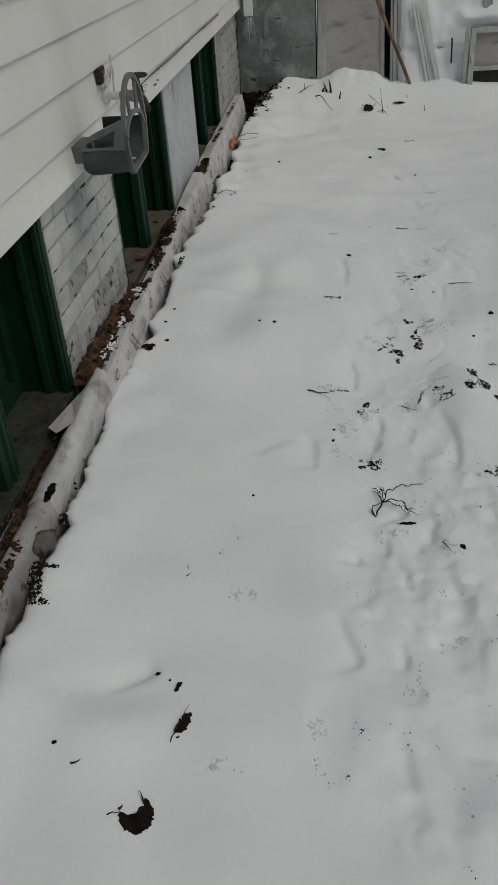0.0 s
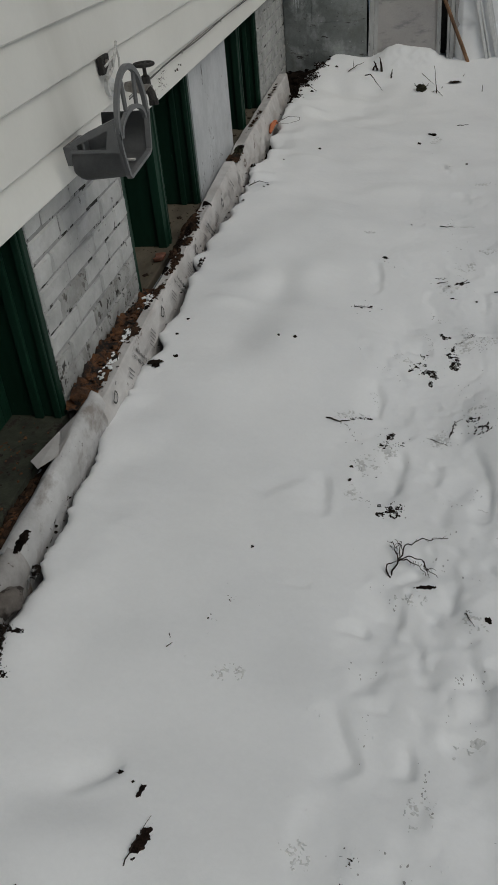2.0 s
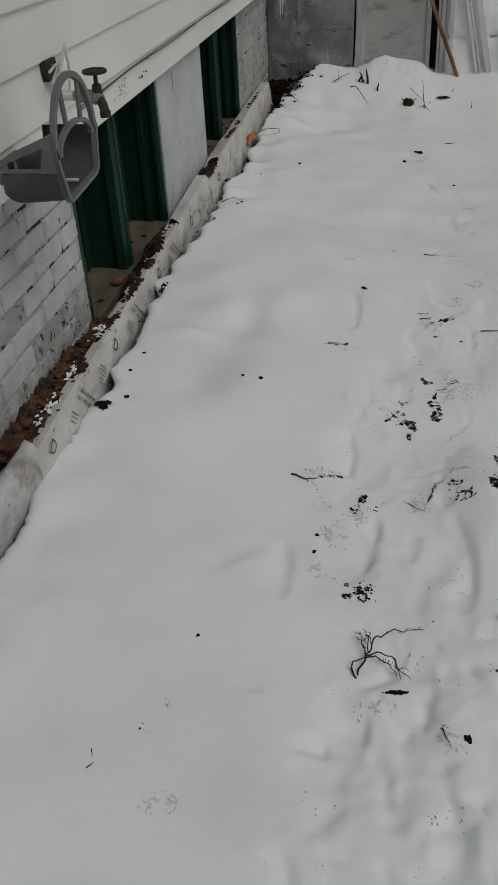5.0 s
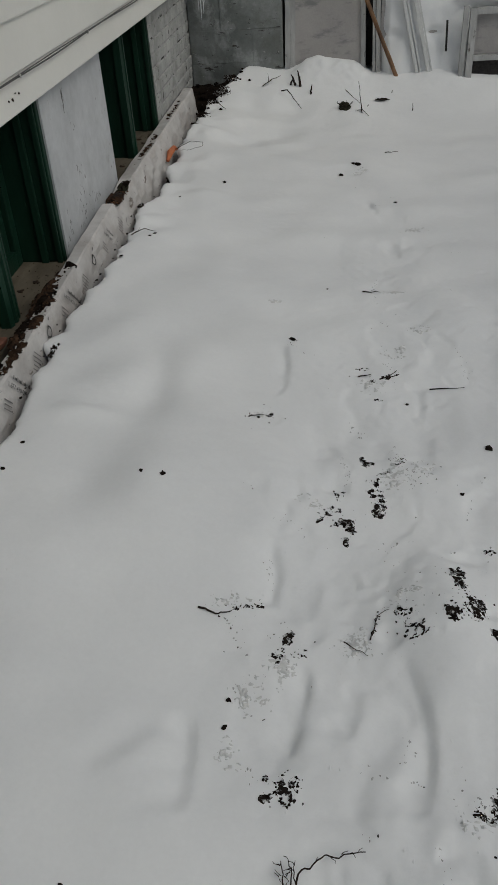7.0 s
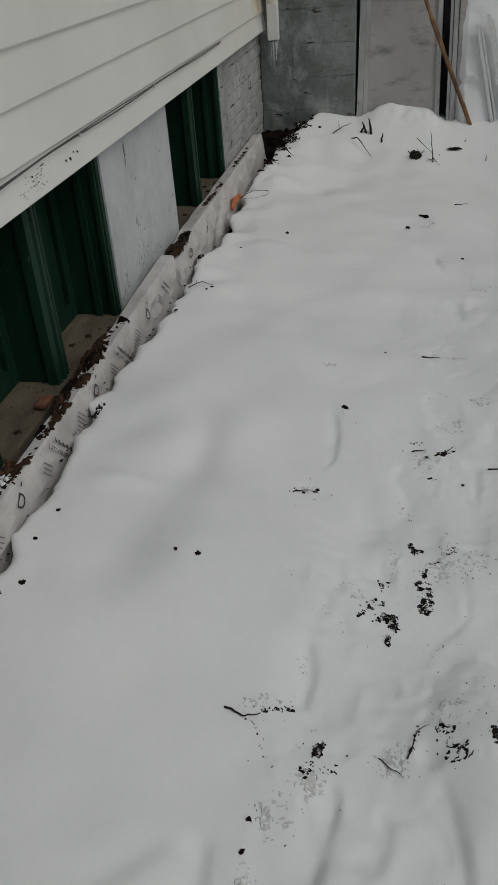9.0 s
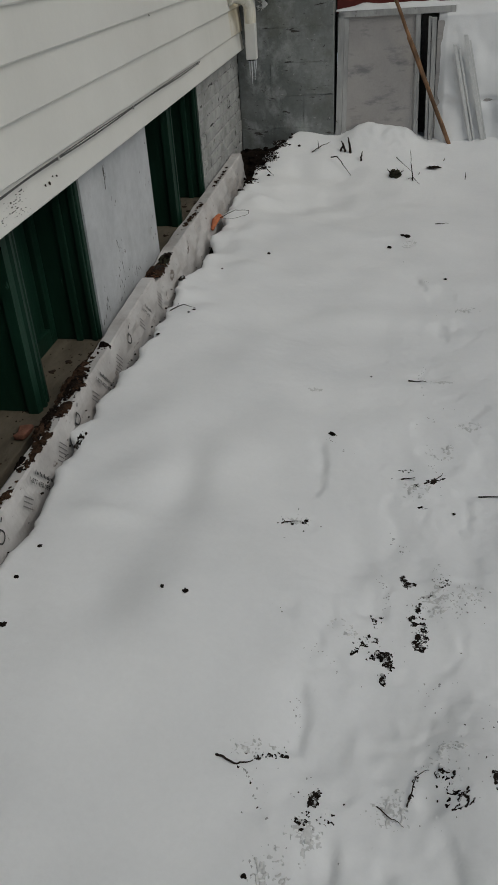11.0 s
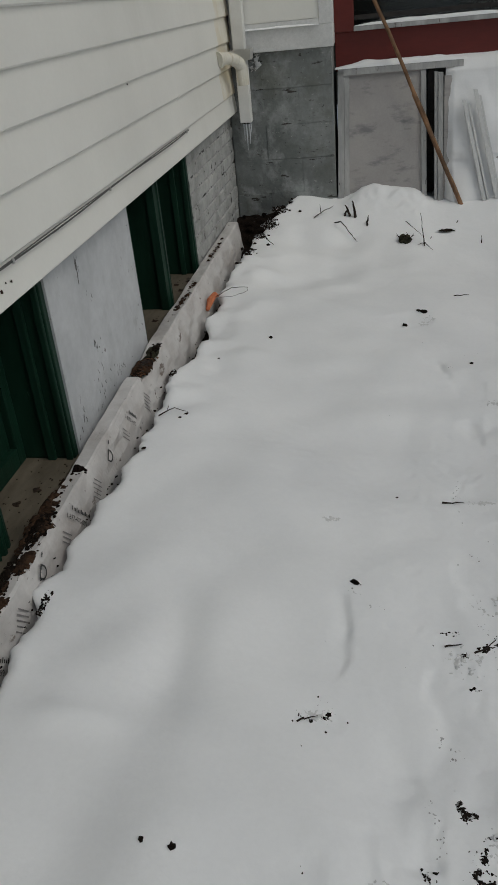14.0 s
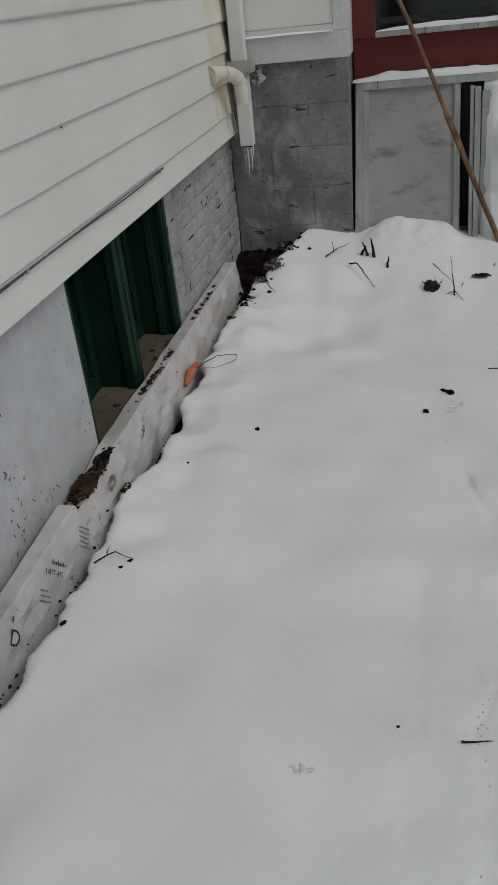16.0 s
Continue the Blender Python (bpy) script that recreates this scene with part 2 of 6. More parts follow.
def box(x0, x1, y0, y1, z0, z1, bevel=0.0, rough=0.0, cuts=0, rng=None):
    bm = bmesh.new()
    bmesh.ops.create_cube(bm, size=1.0)
    for v in bm.verts:
        v.co = Vector(((x0 + x1) / 2 + v.co.x * (x1 - x0), (y0 + y1) / 2 + v.co.y * (y1 - y0), (z0 + z1) / 2 + v.co.z * (z1 - z0)))
    if cuts:
        bmesh.ops.subdivide_edges(bm, edges=bm.edges[:], cuts=cuts, use_grid_fill=True)
    if bevel:
        bmesh.ops.bevel(bm, geom=bm.edges[:] if not cuts else [e for e in bm.edges if e.calc_face_angle(0) > 0.7], offset=bevel, segments=2, affect="EDGES", profile=0.6)
    if rough:
        for v in bm.verts:
            v.co += rough * noise.noise_vector(v.co * 23.0)
    return bm


def tube(points, radii, sides=8, caps=True):
    """A tube along points; radii: one for all or one for each."""
    pts = [Vector(p) for p in points]
    if not isinstance(radii, (list, tuple)):
        radii = [radii] * len(pts)
    bm = bmesh.new()
    rings, side = [], None
    for i, p in enumerate(pts):
        d = (pts[min(i + 1, len(pts) - 1)] - pts[max(i - 1, 0)]).normalized()
        if side is None:
            side = d.orthogonal().normalized()
        side = (side - d * side.dot(d)).normalized()
        other = d.cross(side)
        rings.append([bm.verts.new(p + radii[i] * (math.cos(a) * side + math.sin(a) * other)) for a in (2 * math.pi * k / sides for k in range(sides))])
    for a, b in zip(rings, rings[1:]):
        for k in range(sides):
            bm.faces.new((a[k], a[(k + 1) % sides], b[(k + 1) % sides], b[k]))
    if caps:
        bm.faces.new(rings[0][::-1])
        bm.faces.new(rings[-1])
    return bm


def prism(profile, axis, a, b, bevel=0.0):
    """A closed 2D profile drawn out from a to b along 'x', 'y' or 'z'."""
    put = {"x": lambda p, t: (t, p[0], p[1]), "y": lambda p, t: (p[0], t, p[1]), "z": lambda p, t: (p[0], p[1], t)}[axis]
    bm = bmesh.new()
    lo, hi = [bm.verts.new(put(p, a)) for p in profile], [bm.verts.new(put(p, b)) for p in profile]
    bm.faces.new(lo[::-1]), bm.faces.new(hi)
    for i in range(len(profile)):
        j = (i + 1) % len(profile)
        bm.faces.new((lo[i], lo[j], hi[j], hi[i]))
    bmesh.ops.recalc_face_normals(bm, faces=bm.faces[:])
    if bevel:
        bmesh.ops.bevel(bm, geom=bm.edges[:], offset=bevel, segments=2, affect="EDGES", profile=0.6)
    return bm


def solid(name, bm, mat, label, category, kind="", group="", smooth=False):
    return tagged(part(name, bm, mat, None, "", smooth), label, category, group, kind)


def bump2(x, y, cx, cy, sx, sy):
    return math.exp(-((x - cx) / sx) ** 2 - ((y - cy) / sy) ** 2)


def ground_height(x, y):
    """Height of the snow, without its fine relief."""
    xc, yc = max(-0.9, min(0.75, x)), max(0.6, min(6.8, y))
    z = -0.068 - 0.079 * xc + 0.0627 * xc * xc + 0.005 * (yc - 3.3)
    z += 0.175 * math.exp(-((yc - 6.85) / 0.4) ** 2) + 0.052 * math.exp(-((yc - 3.5) / 0.8) ** 2)
    z += 0.05 * bump2(x, y, -0.27, 2.6, 0.3, 0.35) + 0.05 * bump2(x, y, 0.40, 2.25, 0.12, 0.14)
    z -= 0.028 * bump2(x, y, 0.16, 2.45, 0.12, 0.3)
    z += 0.066 * math.exp(-((x - 0.06) / 0.22) ** 4 - ((y - 6.76) / 0.14) ** 2) + 0.016 * bump2(x, y, -0.03, 6.74, 0.08, 0.09)
    z -= 0.035 * bump2(x, y, -0.58, 6.82, 0.16, 0.16)
    return z


# ---- ground ----
def lerp_keys(keys, y):
    for (a, u), (b, v) in zip(keys, keys[1:]):
        if y <= b:
            return u + (v - u) * max(0.0, min(1.0, (y - a) / (b - a)))
    return keys[-1][1]


EDGE = [(-0.5, -0.735), (0.95, -0.735), (1.25, -0.736), (1.36, -0.730), (1.45, -0.722), (1.69, -0.745), (1.89, -0.742), (1.98, -0.755), (2.11, -0.768), (2.50, -0.732), (3.02, -0.722), (3.17, -0.742), (3.50, -0.735), (3.74, -0.702),
        (3.98, -0.708), (4.35, -0.712), (4.49, -0.748), (4.62, -0.72), (4.78, -0.690), (5.10, -0.715), (5.60, -0.722), (6.24, -0.702)]


def snow_edge(y):
    """Where the snow ends along the house."""
    e = lerp_keys(EDGE, y) + 0.024 * noise.noise((2.0, y * 7.0, 1.0)) + 0.028 * abs(noise.noise((6.0, y * 5.0, 1.0))) - 0.008 + 0.007 * noise.noise((5.0, y * 19.0, 1.0)) + 0.007 * noise.noise((5.0, y * 48.0, 1.0))
    e += 0.004 + 0.032 * max(0.0, noise.noise((8.0, y * 6.5, 2.0))) + 0.008 * max(0.0, noise.noise((3.0, y * 15.0, 6.0)))
    return e + 0.40 * max(0.0, min(y, 6.8) - 6.28)


FEET = [(0.13, 2.72, 0.1), (0.29, 2.60, -0.2), (0.06, 2.40, 0.15), (0.24, 2.02, 0.1), (0.03, 1.98, 0.2), (0.22, 3.05, 0.0), (0.36, 2.85, 0.1), (0.31, 3.35, 0.2),
        (0.20, 1.55, 0.1), (0.04, 1.45, -0.1), (0.25, 1.22, 0.0), (0.10, 1.12, 0.2), (-0.02, 0.95, 0.0), (0.16, 0.82, 0.15), (0.32, 3.75, 0.0), (0.47, 3.3, 0.3),
        (0.39, 1.75, 0.1), (0.52, 2.6, -0.2), (0.36, 4.6, 0.2), (0.44, 4.2, -0.1), (-0.07, 2.12, 0.3), (0.42, 1.35, 0.0)]


# scuffed grooves and dents: place, half width, half length, turn, depth
GROOVES = [(-0.002, 3.19, 0.014, 0.12, 0.0, 0.012), (-0.04, 2.965, 0.012, 0.04, 1.4, 0.010), (0.024, 2.37, 0.016, 0.08, 0.04, 0.014), (0.325, 2.00, 0.020, 0.15, 0.05, 0.018), (0.10, 2.03, 0.016, 0.10, -0.12, 0.014),
           (-0.098, 1.90, 0.022, 0.09, 0.13, 0.014), (-0.213, 1.913, 0.026, 0.08, -0.7, 0.008), (0.10, 1.52, 0.018, 0.075, 0.0, 0.016), (0.226, 1.60, 0.016, 0.09, -0.07, 0.016), (0.006, 1.176, 0.022, 0.07, 0.43, 0.014),
           (0.132, 1.145, 0.014, 0.035, 0.2, 0.014), (0.41, 1.52, 0.026, 0.17, 0.06, 0.018), (0.024, 1.448, 0.016, 0.018, 0.0, 0.018), (-0.119, 1.556, 0.014, 0.012, 0.0, 0.006), (0.08, 1.495, 0.008, 0.03, 1.5, 0.008)]
GROOVES += [(0.229, 1.195, 0.010, 0.04, 1.5, 0.010), (0.357, 1.046, 0.026, 0.04, 0.5, 0.012), (0.373, 4.188, 0.022, 0.09, 0.1, 0.012), (0.29, 4.74, 0.018, 0.09, 0.2, 0.012), (0.07, 2.66, 0.014, 0.07, 0.1, 0.008),
            (0.20, 2.03, 0.018, 0.06, -0.3, 0.010), (0.27, 1.33, 0.020, 0.08, 0.2, 0.012), (0.31, 0.86, 0.024, 0.08, -0.2, 0.014), (0.12, 0.88, 0.020, 0.06, 0.3, 0.010), (0.21, 5.27, 0.05, 0.07, 0.5, 0.010), (-0.27, 2.41, 0.012, 0.02, 0.3, 0.006), (-0.442, 1.008, 0.018, 0.055, -1.05, 0.014)]


def relief(x, y):
    """The snow's drifts, ripples and trodden marks."""
    p = Vector((x, y, 0.0))
    z = 0.024 * noise.noise(p * 2.1) + 0.014 * noise.noise(p * 5.0 + Vector((3, 1, 0))) + 0.0015 * noise.noise(p * 40.0)
    z += -0.026 * bump2(x, y, -0.372, 3.06, 0.062, 0.16) + 0.015 * bump2(x, y, -0.53, 2.855, 0.085, 0.032) - 0.014 * bump2(x, y, -0.46, 2.58, 0.09, 0.13)
    z += -0.016 * bump2(x, y, -0.47, 0.97, 0.10, 0.05) + 0.016 * bump2(x, y, -0.45, 0.86, 0.12, 0.07) - 0.014 * bump2(x, y, -0.55, 4.6, 0.08, 0.1) + 0.014 * bump2(x, y, -0.45, 4.75, 0.1, 0.06)
    worn = 1 / (1 + math.exp(-(x - 0.06 - 0.05 * math.sin(y * 2.1) - 0.12 * noise.noise((x * 4.0, y * 4.0, 8.0))) / 0.09)) * (min(1.0, 1.5 - 0.25 * y) if y < 4.0 else 0.5 * max(0.22, 1 - 0.8 * (y - 4.0)))
    q = Vector((x, y * 0.5, 0.0))
    z += worn * (0.012 * noise.noise(q * 7.0) + 0.006 * noise.noise(q * 17.0 + Vector((0, 0, 4))) + 0.002 * noise.noise(p * 43.0) - 0.002)
    if worn > 0.15 and y < 4.3:
        patch = max(0.0, noise.noise(p * 4.0 + Vector((9, 2, 0)))) * worn
        z += patch * (0.022 * abs(noise.noise(q * 26.0)) + 0.016 * abs(noise.noise(p * 50.0)) - 0.010)
    if worn > 0.1:
        pit = max(0.0, noise.noise(p * 17.0 + Vector((2, 3, 8))) - 0.22) + 0.7 * max(0.0, noise.noise(p * 37.0 + Vector((4, 1, 2))) - 0.30)
        z -= 0.034 * worn * pit * max(0.0, 0.38 + noise.noise(p * 3.3 + Vector((6, 6, 1))))
    for gx, gy, wide, half, turn, deep in GROOVES:
        dx, dy = x - gx, y - gy
        if abs(dx) < 0.22 and abs(dy) < 0.26:
            c, n = math.cos(turn), math.sin(turn)
            u, v = dx * c + dy * n + 0.12 * dy * dy / half + 0.010 * noise.noise(p * 9.0 + Vector((gx, gy, 6))), -dx * n + dy * c
            a = max(0.0, 1 - (v / half) ** 4 * 0.6) if abs(v) < 1.136 * half else 0.0
            z -= 1.1 * deep * a * math.exp(-(u / ((2.6 if u < 0 else 0.55) * wide)) ** 2) * (0.7 + 0.6 * noise.noise(p * 16.0))
    near = math.exp(-((x + 0.68) / 0.13) ** 2) * (0.45 if y < 4.2 else 1.0)
    if near > 0.02:
        z += near * (0.034 * noise.noise(p * 6.5 + Vector((1, 7, 3))) + 0.006 * noise.noise(p * 19.0 + Vector((1, 7, 3))))
    drift = math.exp(-((x - 0.05) / 0.26) ** 4 - ((y - 6.72) / 0.13) ** 2)
    if drift > 0.02:
        z += drift * (0.020 * noise.noise(p * 11.0 + Vector((2, 9, 1))) + 0.010 * noise.noise(p * 27.0))
    far = math.exp(-((x + 0.35) / 0.35) ** 2 - ((y - 5.9) / 0.8) ** 2)
    if far > 0.02:
        z += far * (0.042 * noise.noise(p * 4.2 + Vector((4, 4, 4))) + 0.006 * noise.noise(p * 11.0))
    for fx, fy, a in FEET:
        dx, dy = x - fx, y - fy
        if abs(dx) < 0.2 and abs(dy) < 0.25:
            u, v = dx * math.cos(a) + dy * math.sin(a), -dx * math.sin(a) + dy * math.cos(a)
            r = math.sqrt((u / 0.052) ** 2 + (v / 0.135) ** 2) + 0.4 * noise.noise(p * 13.0) + 0.2 * noise.noise(p * 30.0)
            z -= 0.0045 * math.exp(-((r - 1.0) / 0.13) ** 2) * max(0.0, min(1.0, 2.2 * noise.noise(p * 6.0 + Vector((fx * 3, 1, 9)))))
            z -= (0.012 / (1 + math.exp((r - 0.95) * 8)) - 0.002 * math.exp(-((r - 1.25) / 0.25) ** 2)) * max(0.2, 0.55 + 0.5 * noise.noise((fx * 9, fy * 5, 2.0))) * max(0.0, min(1.0, 0.6 + 1.6 * noise.noise(p * 9.0 + Vector((5, 5, 5)))))
    return z


def snow_at(x, y):
    return ground_height(x, y) + relief(x, y)


def build_ground():
    ss = [0.0, 0.003, 0.010, 0.022, 0.034] + [0.034 + 0.0125 * k for k in range(1, 51)] + [0.659 + 0.0082 * k for k in range(1, 92)]
    while ss[-1] < 80:
        ss.append(ss[-1] + max(0.02, 0.35 * (ss[-1] - 1.42)))
    ys = [0.45 + 0.0088 * k for k in range(1, 410)]
    ys += [ys[-1] + 0.0125 * k for k in range(1, 225)]
    lo, hi, d = [], [], 0.03
    while d < 90:
        lo.append(ys[0] - d)
        d *= 1.6
    d = 0.03
    while d < 90:
        hi.append(ys[-1] + d)
        d *= 1.6
    ys = lo[::-1] + ys + hi
    drop = {0: 0.10, 1: 0.034, 2: 0.014, 3: 0.005, 4: 0.001}
    verts, faces = [], []
    for y in ys:
        e = snow_edge(y)
        for k, s in enumerate(ss):
            x = e + s
            fade = math.exp(-max(0.0, abs(y - 3.3) - 4.5) * 0.3 - max(0.0, x - 1.3) * 0.8)
            und = 0.006 * noise.noise((y * 22.0, s * 20.0, 7.0)) if k < 3 else 0.0
            verts.append((x + (0.035 if k == 0 else 0.008 if k == 1 else 0.0), y, ground_height(x, y) + relief(x, y) * fade - drop.get(k, 0.0) + und))
    w = len(ss)
    for j in range(len(ys) - 1):
        for i in range(w - 1):
            a = j * w + i
            faces.append((a, a + 1, a + w + 1, a + w))
    tagged(new("ground", mesh_of("ground", verts, faces, SNOW, True)), "trodden grey-white snow cover sloping away from the house", "snow", kind="structure")


build_ground()


def soil_strip(name, x0, x1, y0, y1, height, mat, amp, step=0.012, label="", category="soil"):
    nx, ny = max(2, int((x1 - x0) / step)), max(2, int((y1 - y0) / step))
    verts = []
    for j in range(ny + 1):
        for i in range(nx + 1):
            x, y = x0 + (x1 - x0) * i / nx, y0 + (y1 - y0) * j / ny
            p = Vector((x, y, 0))
            verts.append((x, y, height(x, y) + amp * (noise.noise(p * 21.0) + 0.6 * noise.noise(p * 55.0))))
    faces = [(j * (nx + 1) + i, j * (nx + 1) + i + 1, (j + 1) * (nx + 1) + i + 1, (j + 1) * (nx + 1) + i) for j in range(ny) for i in range(nx)]
    return tagged(new(name, mesh_of(name, verts, faces, mat, True)), label, category, kind="structure")


soil_strip("ground_soil", -0.90, -0.52, -0.3, 6.80, lambda x, y: -0.075 - 0.12 * max(0.0, x + 0.70 - (0.34 * max(0.0, y - 6.28))) / 0.1 * 0.5 + 0.13 * max(0.0, min(1.0, (y - 6.2) / 0.5)) + 0.02 * (x + 0.7), SOIL, 0.014,
           label="bare dark soil strip between snow and foundation")

# ---- house, long side ----
WALL_X, SID_X, BACK_Y = -0.84, -0.792, 6.78
SPANS = [(1.05, 2.05), (2.81, 3.83), (4.63, 5.62)]
SILL_Z = 0.075


def wall_segment(y0, y1, mat, name, label):
    return solid(name, box(-1.09, WALL_X - 0.006, y0, y1, -0.4, 0.70), mat, label, "wall", "structure")


wall_a = wall_segment(-6.0, 1.05, PLASTER, "wall_west", "white painted foundation wall of the house")
wall_b = wall_segment(2.05, 2.81, MORTAR, "wall_west.001", "flaking white painted brick foundation pier")
wall_c = solid("wall_west.002", box(-1.09, WALL_X, 3.83, 4.63, -0.4, 0.70, 0.0), PLASTER, "smooth pale rendered foundation pier, flecked and cracked", "wall", "structure")
wall_d = wall_segment(5.62, 7.1, MORTAR, "wall_west.003", "white painted brick foundation pier in the corner")
for y0, y1 in SPANS:
    solid("wall_west", box(-1.09, WALL_X, y0, y1, -0.4, SILL_Z - 0.03), PLASTER, "foundation wall below a basement window", "wall", "structure")
solid("wall_upper", box(-1.09, -0.815, -6.0, 7.1, 0.70, 3.2), TRIM, "sheathing of the house wall behind the siding", "wall", "structure")
# plain walls that close the basement and the house
solid("wall_basement", box(-4.2, -4.0, -6.0, 7.1, -0.4, 3.2), DARKROOM, "plain far wall of the dark basement", "wall", "structure")
solid("wall_basement", box(-4.0, -1.09, -6.2, -6.0, -0.4, 3.2), DARKROOM, "plain end wall of the dark basement", "wall", "structure")
solid("wall_basement", box(-4.0, -1.09, 7.1, 7.3, -0.4, 3.2), DARKROOM, "plain end wall of the dark basement", "wall", "structure")
solid("ceiling", box(-4.0, -1.09, -6.0, 7.1, 0.75, 0.85), DARKROOM, "plain dark basement ceiling", "ceiling", "structure")
solid("floor", box(-4.0, -1.09, -6.0, 7.1, -0.5, -0.4), DARKROOM, "plain dark basement floor", "floor", "structure")
solid("roof", box(-4.2, -0.70, -6.2, 7.3, 3.2, 3.3), TRIM, "plain eave closing the house above", "roof", "structure")


def siding_board(y0, y1, z0, z1, parent, x=SID_X):
    """One lap of siding: the lower edge stands proud, with a thin lip."""
    prof = [(x - 0.030, z0 - 0.0), (x - 0.006, z0), (x, z0 + 0.005), (x, z0 + 0.012), (x - 0.013, z1 + 0.004), (x - 0.030, z1 + 0.004)]
    return part("siding_board", prism(prof, "y", y0, y1), SIDING, parent)


LAPS = [0.655, 0.757, 0.893, 1.023, 1.150, 1.279] + [1.279 + 0.129 * k for k in range(1, 15)]
siding = thing("siding_west", (0, 0, 0), "off-white vinyl lap siding with grime streaks", "siding", kind="structure")
for i, (a, b) in enumerate(zip(LAPS, LAPS[1:])):
    seam = 6.38 if i in (1, 2, 3, 4) else 2.3 + 0.9 * (i % 3)
    end = BACK_Y - 0.02 - (0.012 if i % 2 else 0.0)
    if i in (1, 2, 3, 4):
        siding_board(-6.0, seam, a, b, siding)
        siding_board(seam + 0.002, end, a, b, siding, x=SID_X - 0.002).data.materials[0] = SIDING_STAINED
    else:
        siding_board(-6.0, end, a, b, siding)
part("soffit_strip", box(-0.84, -0.824, -6.0, 6.75, 0.648, 0.70), SIDING, siding)


def basement_window(index, y0, y1):
    w = thing(f"window_{index}", (0, 0, 0), "deep-set twin basement window in dark green paint", "window", kind="structure")
    mid = (y0 + y1) / 2
    part("window_sill", box(-1.04, WALL_X - 0.004, y0, y1, SILL_Z - 0.05, SILL_Z, 0.004, 0.002, 6), SILLMOSS if index == 1 else SILLWOOD, w, "sill dark with moss and rot" if index == 1 else "weathered dirty sill")
    for a, b, s in ((y0, y0 + 0.028, 1), (y1 - 0.028, y1, -1)):
        part("jamb", box(-1.05, WALL_X - 0.006, a, b, SILL_Z, 0.70, 0.004), GREEN, w)
        e = b if s > 0 else a
        part("stop_bead", box(-0.93, -0.905, min(e, e + s * 0.014), max(e, e + s * 0.014), SILL_Z, 0.70, 0.003), GREEN, w)
        part("casing_bead", box(-0.872, -0.852, min(e, e + s * 0.012), max(e, e + s * 0.012), SILL_Z, 0.70, 0.004), GREEN, w)
    flute = [(-1.04, mid - 0.03), (-0.90, mid - 0.03), (-0.90, mid - 0.045), (-0.868, mid - 0.045), (-0.862, mid - 0.022), (-0.872, mid - 0.018), (-0.872, mid - 0.008), (-0.860, mid - 0.003),
             (-0.860, mid + 0.010), (-0.872, mid + 0.016), (-0.872, mid + 0.024), (-0.864, mid + 0.03), (-0.868, mid + 0.045), (-0.90, mid + 0.045), (-0.90, mid + 0.03), (-1.04, mid + 0.03)]
    part("mullion", prism(flute, "z", SILL_Z, 0.70), GREEN, w, "fluted green mullion post")
    part("head", box(-1.05, WALL_X - 0.006, y0 + 0.028, y1 - 0.028, 0.672, 0.70), GREEN, w)
    for a, b in ((y0 + 0.028, mid - 0.03), (mid + 0.03, y1 - 0.028)):
        s = part("sash", box(-1.045, -1.005, a, a + 0.045, SILL_Z, 0.672, 0.003), GREEN, w)
        part("stile", box(-1.045, -1.005, b - 0.045, b, SILL_Z, 0.672, 0.003), GREEN, s)
        part("rail", box(-1.043, -1.005, a + 0.045, b - 0.045, SILL_Z, SILL_Z + 0.06, 0.003), GREEN, s)
        part("rail", box(-1.043, -1.005, a + 0.045, b - 0.045, 0.62, 0.672, 0.003), GREEN, s)
        # opaque green pane, with an added board out of sight behind it
        part("pane", box(-1.030, -1.026, a + 0.04, b - 0.04, SILL_Z + 0.05, 0.63), GREEN, s, "opaque dark green pane")
        part("curtain_board", box(-1.085, -1.075, a, b, SILL_Z, 0.69), GREEN, s, "unseen dark green board added behind the pane")
    return w


for i, (a, b) in enumerate(SPANS):
    basement_window(i + 1, a, b)

# ---- house, end wall ----
wall_n = solid("wall_north", box(-0.84, -0.243, BACK_Y + 0.006, 7.1, -0.4, 0.955), GREYWALL, "grey painted block foundation under the house end", "wall", "structure")
solid("wall_north_upper", box(-0.80, -0.235, BACK_Y - 0.004, 7.1, 0.955, 3.2), TRIM, "sheathing of the house end above the foundation", "wall", "structure")
end_siding = thing("siding_north", (0, 0, 0), "pale grey-white siding with a broad skirt board and corner post", "siding", kind="structure")
part("skirt_board", box(-0.80, -0.226, BACK_Y - 0.032, BACK_Y - 0.004, 0.955, 1.068, 0.004), TRIM, end_siding)
part("corner_post", box(-0.30, -0.222, BACK_Y - 0.028, BACK_Y - 0.004, 1.069, 3.2, 0.003), TRIM, end_siding)
for k in range(12):
    z = 1.10 + 0.155 * k
    prof = [(BACK_Y - 0.004, z), (BACK_Y - 0.024, z), (BACK_Y - 0.024, z + 0.01), (BACK_Y - 0.010, z + 0.155), (BACK_Y - 0.004, z + 0.155)]
    part("siding_board", prism(prof, "x", -0.79, -0.301), SIDING, end_siding)
part("ledge", box(-0.79, -0.301, BACK_Y - 0.03, BACK_Y - 0.004, 1.069, 1.098, 0.002), TRIM, end_siding)

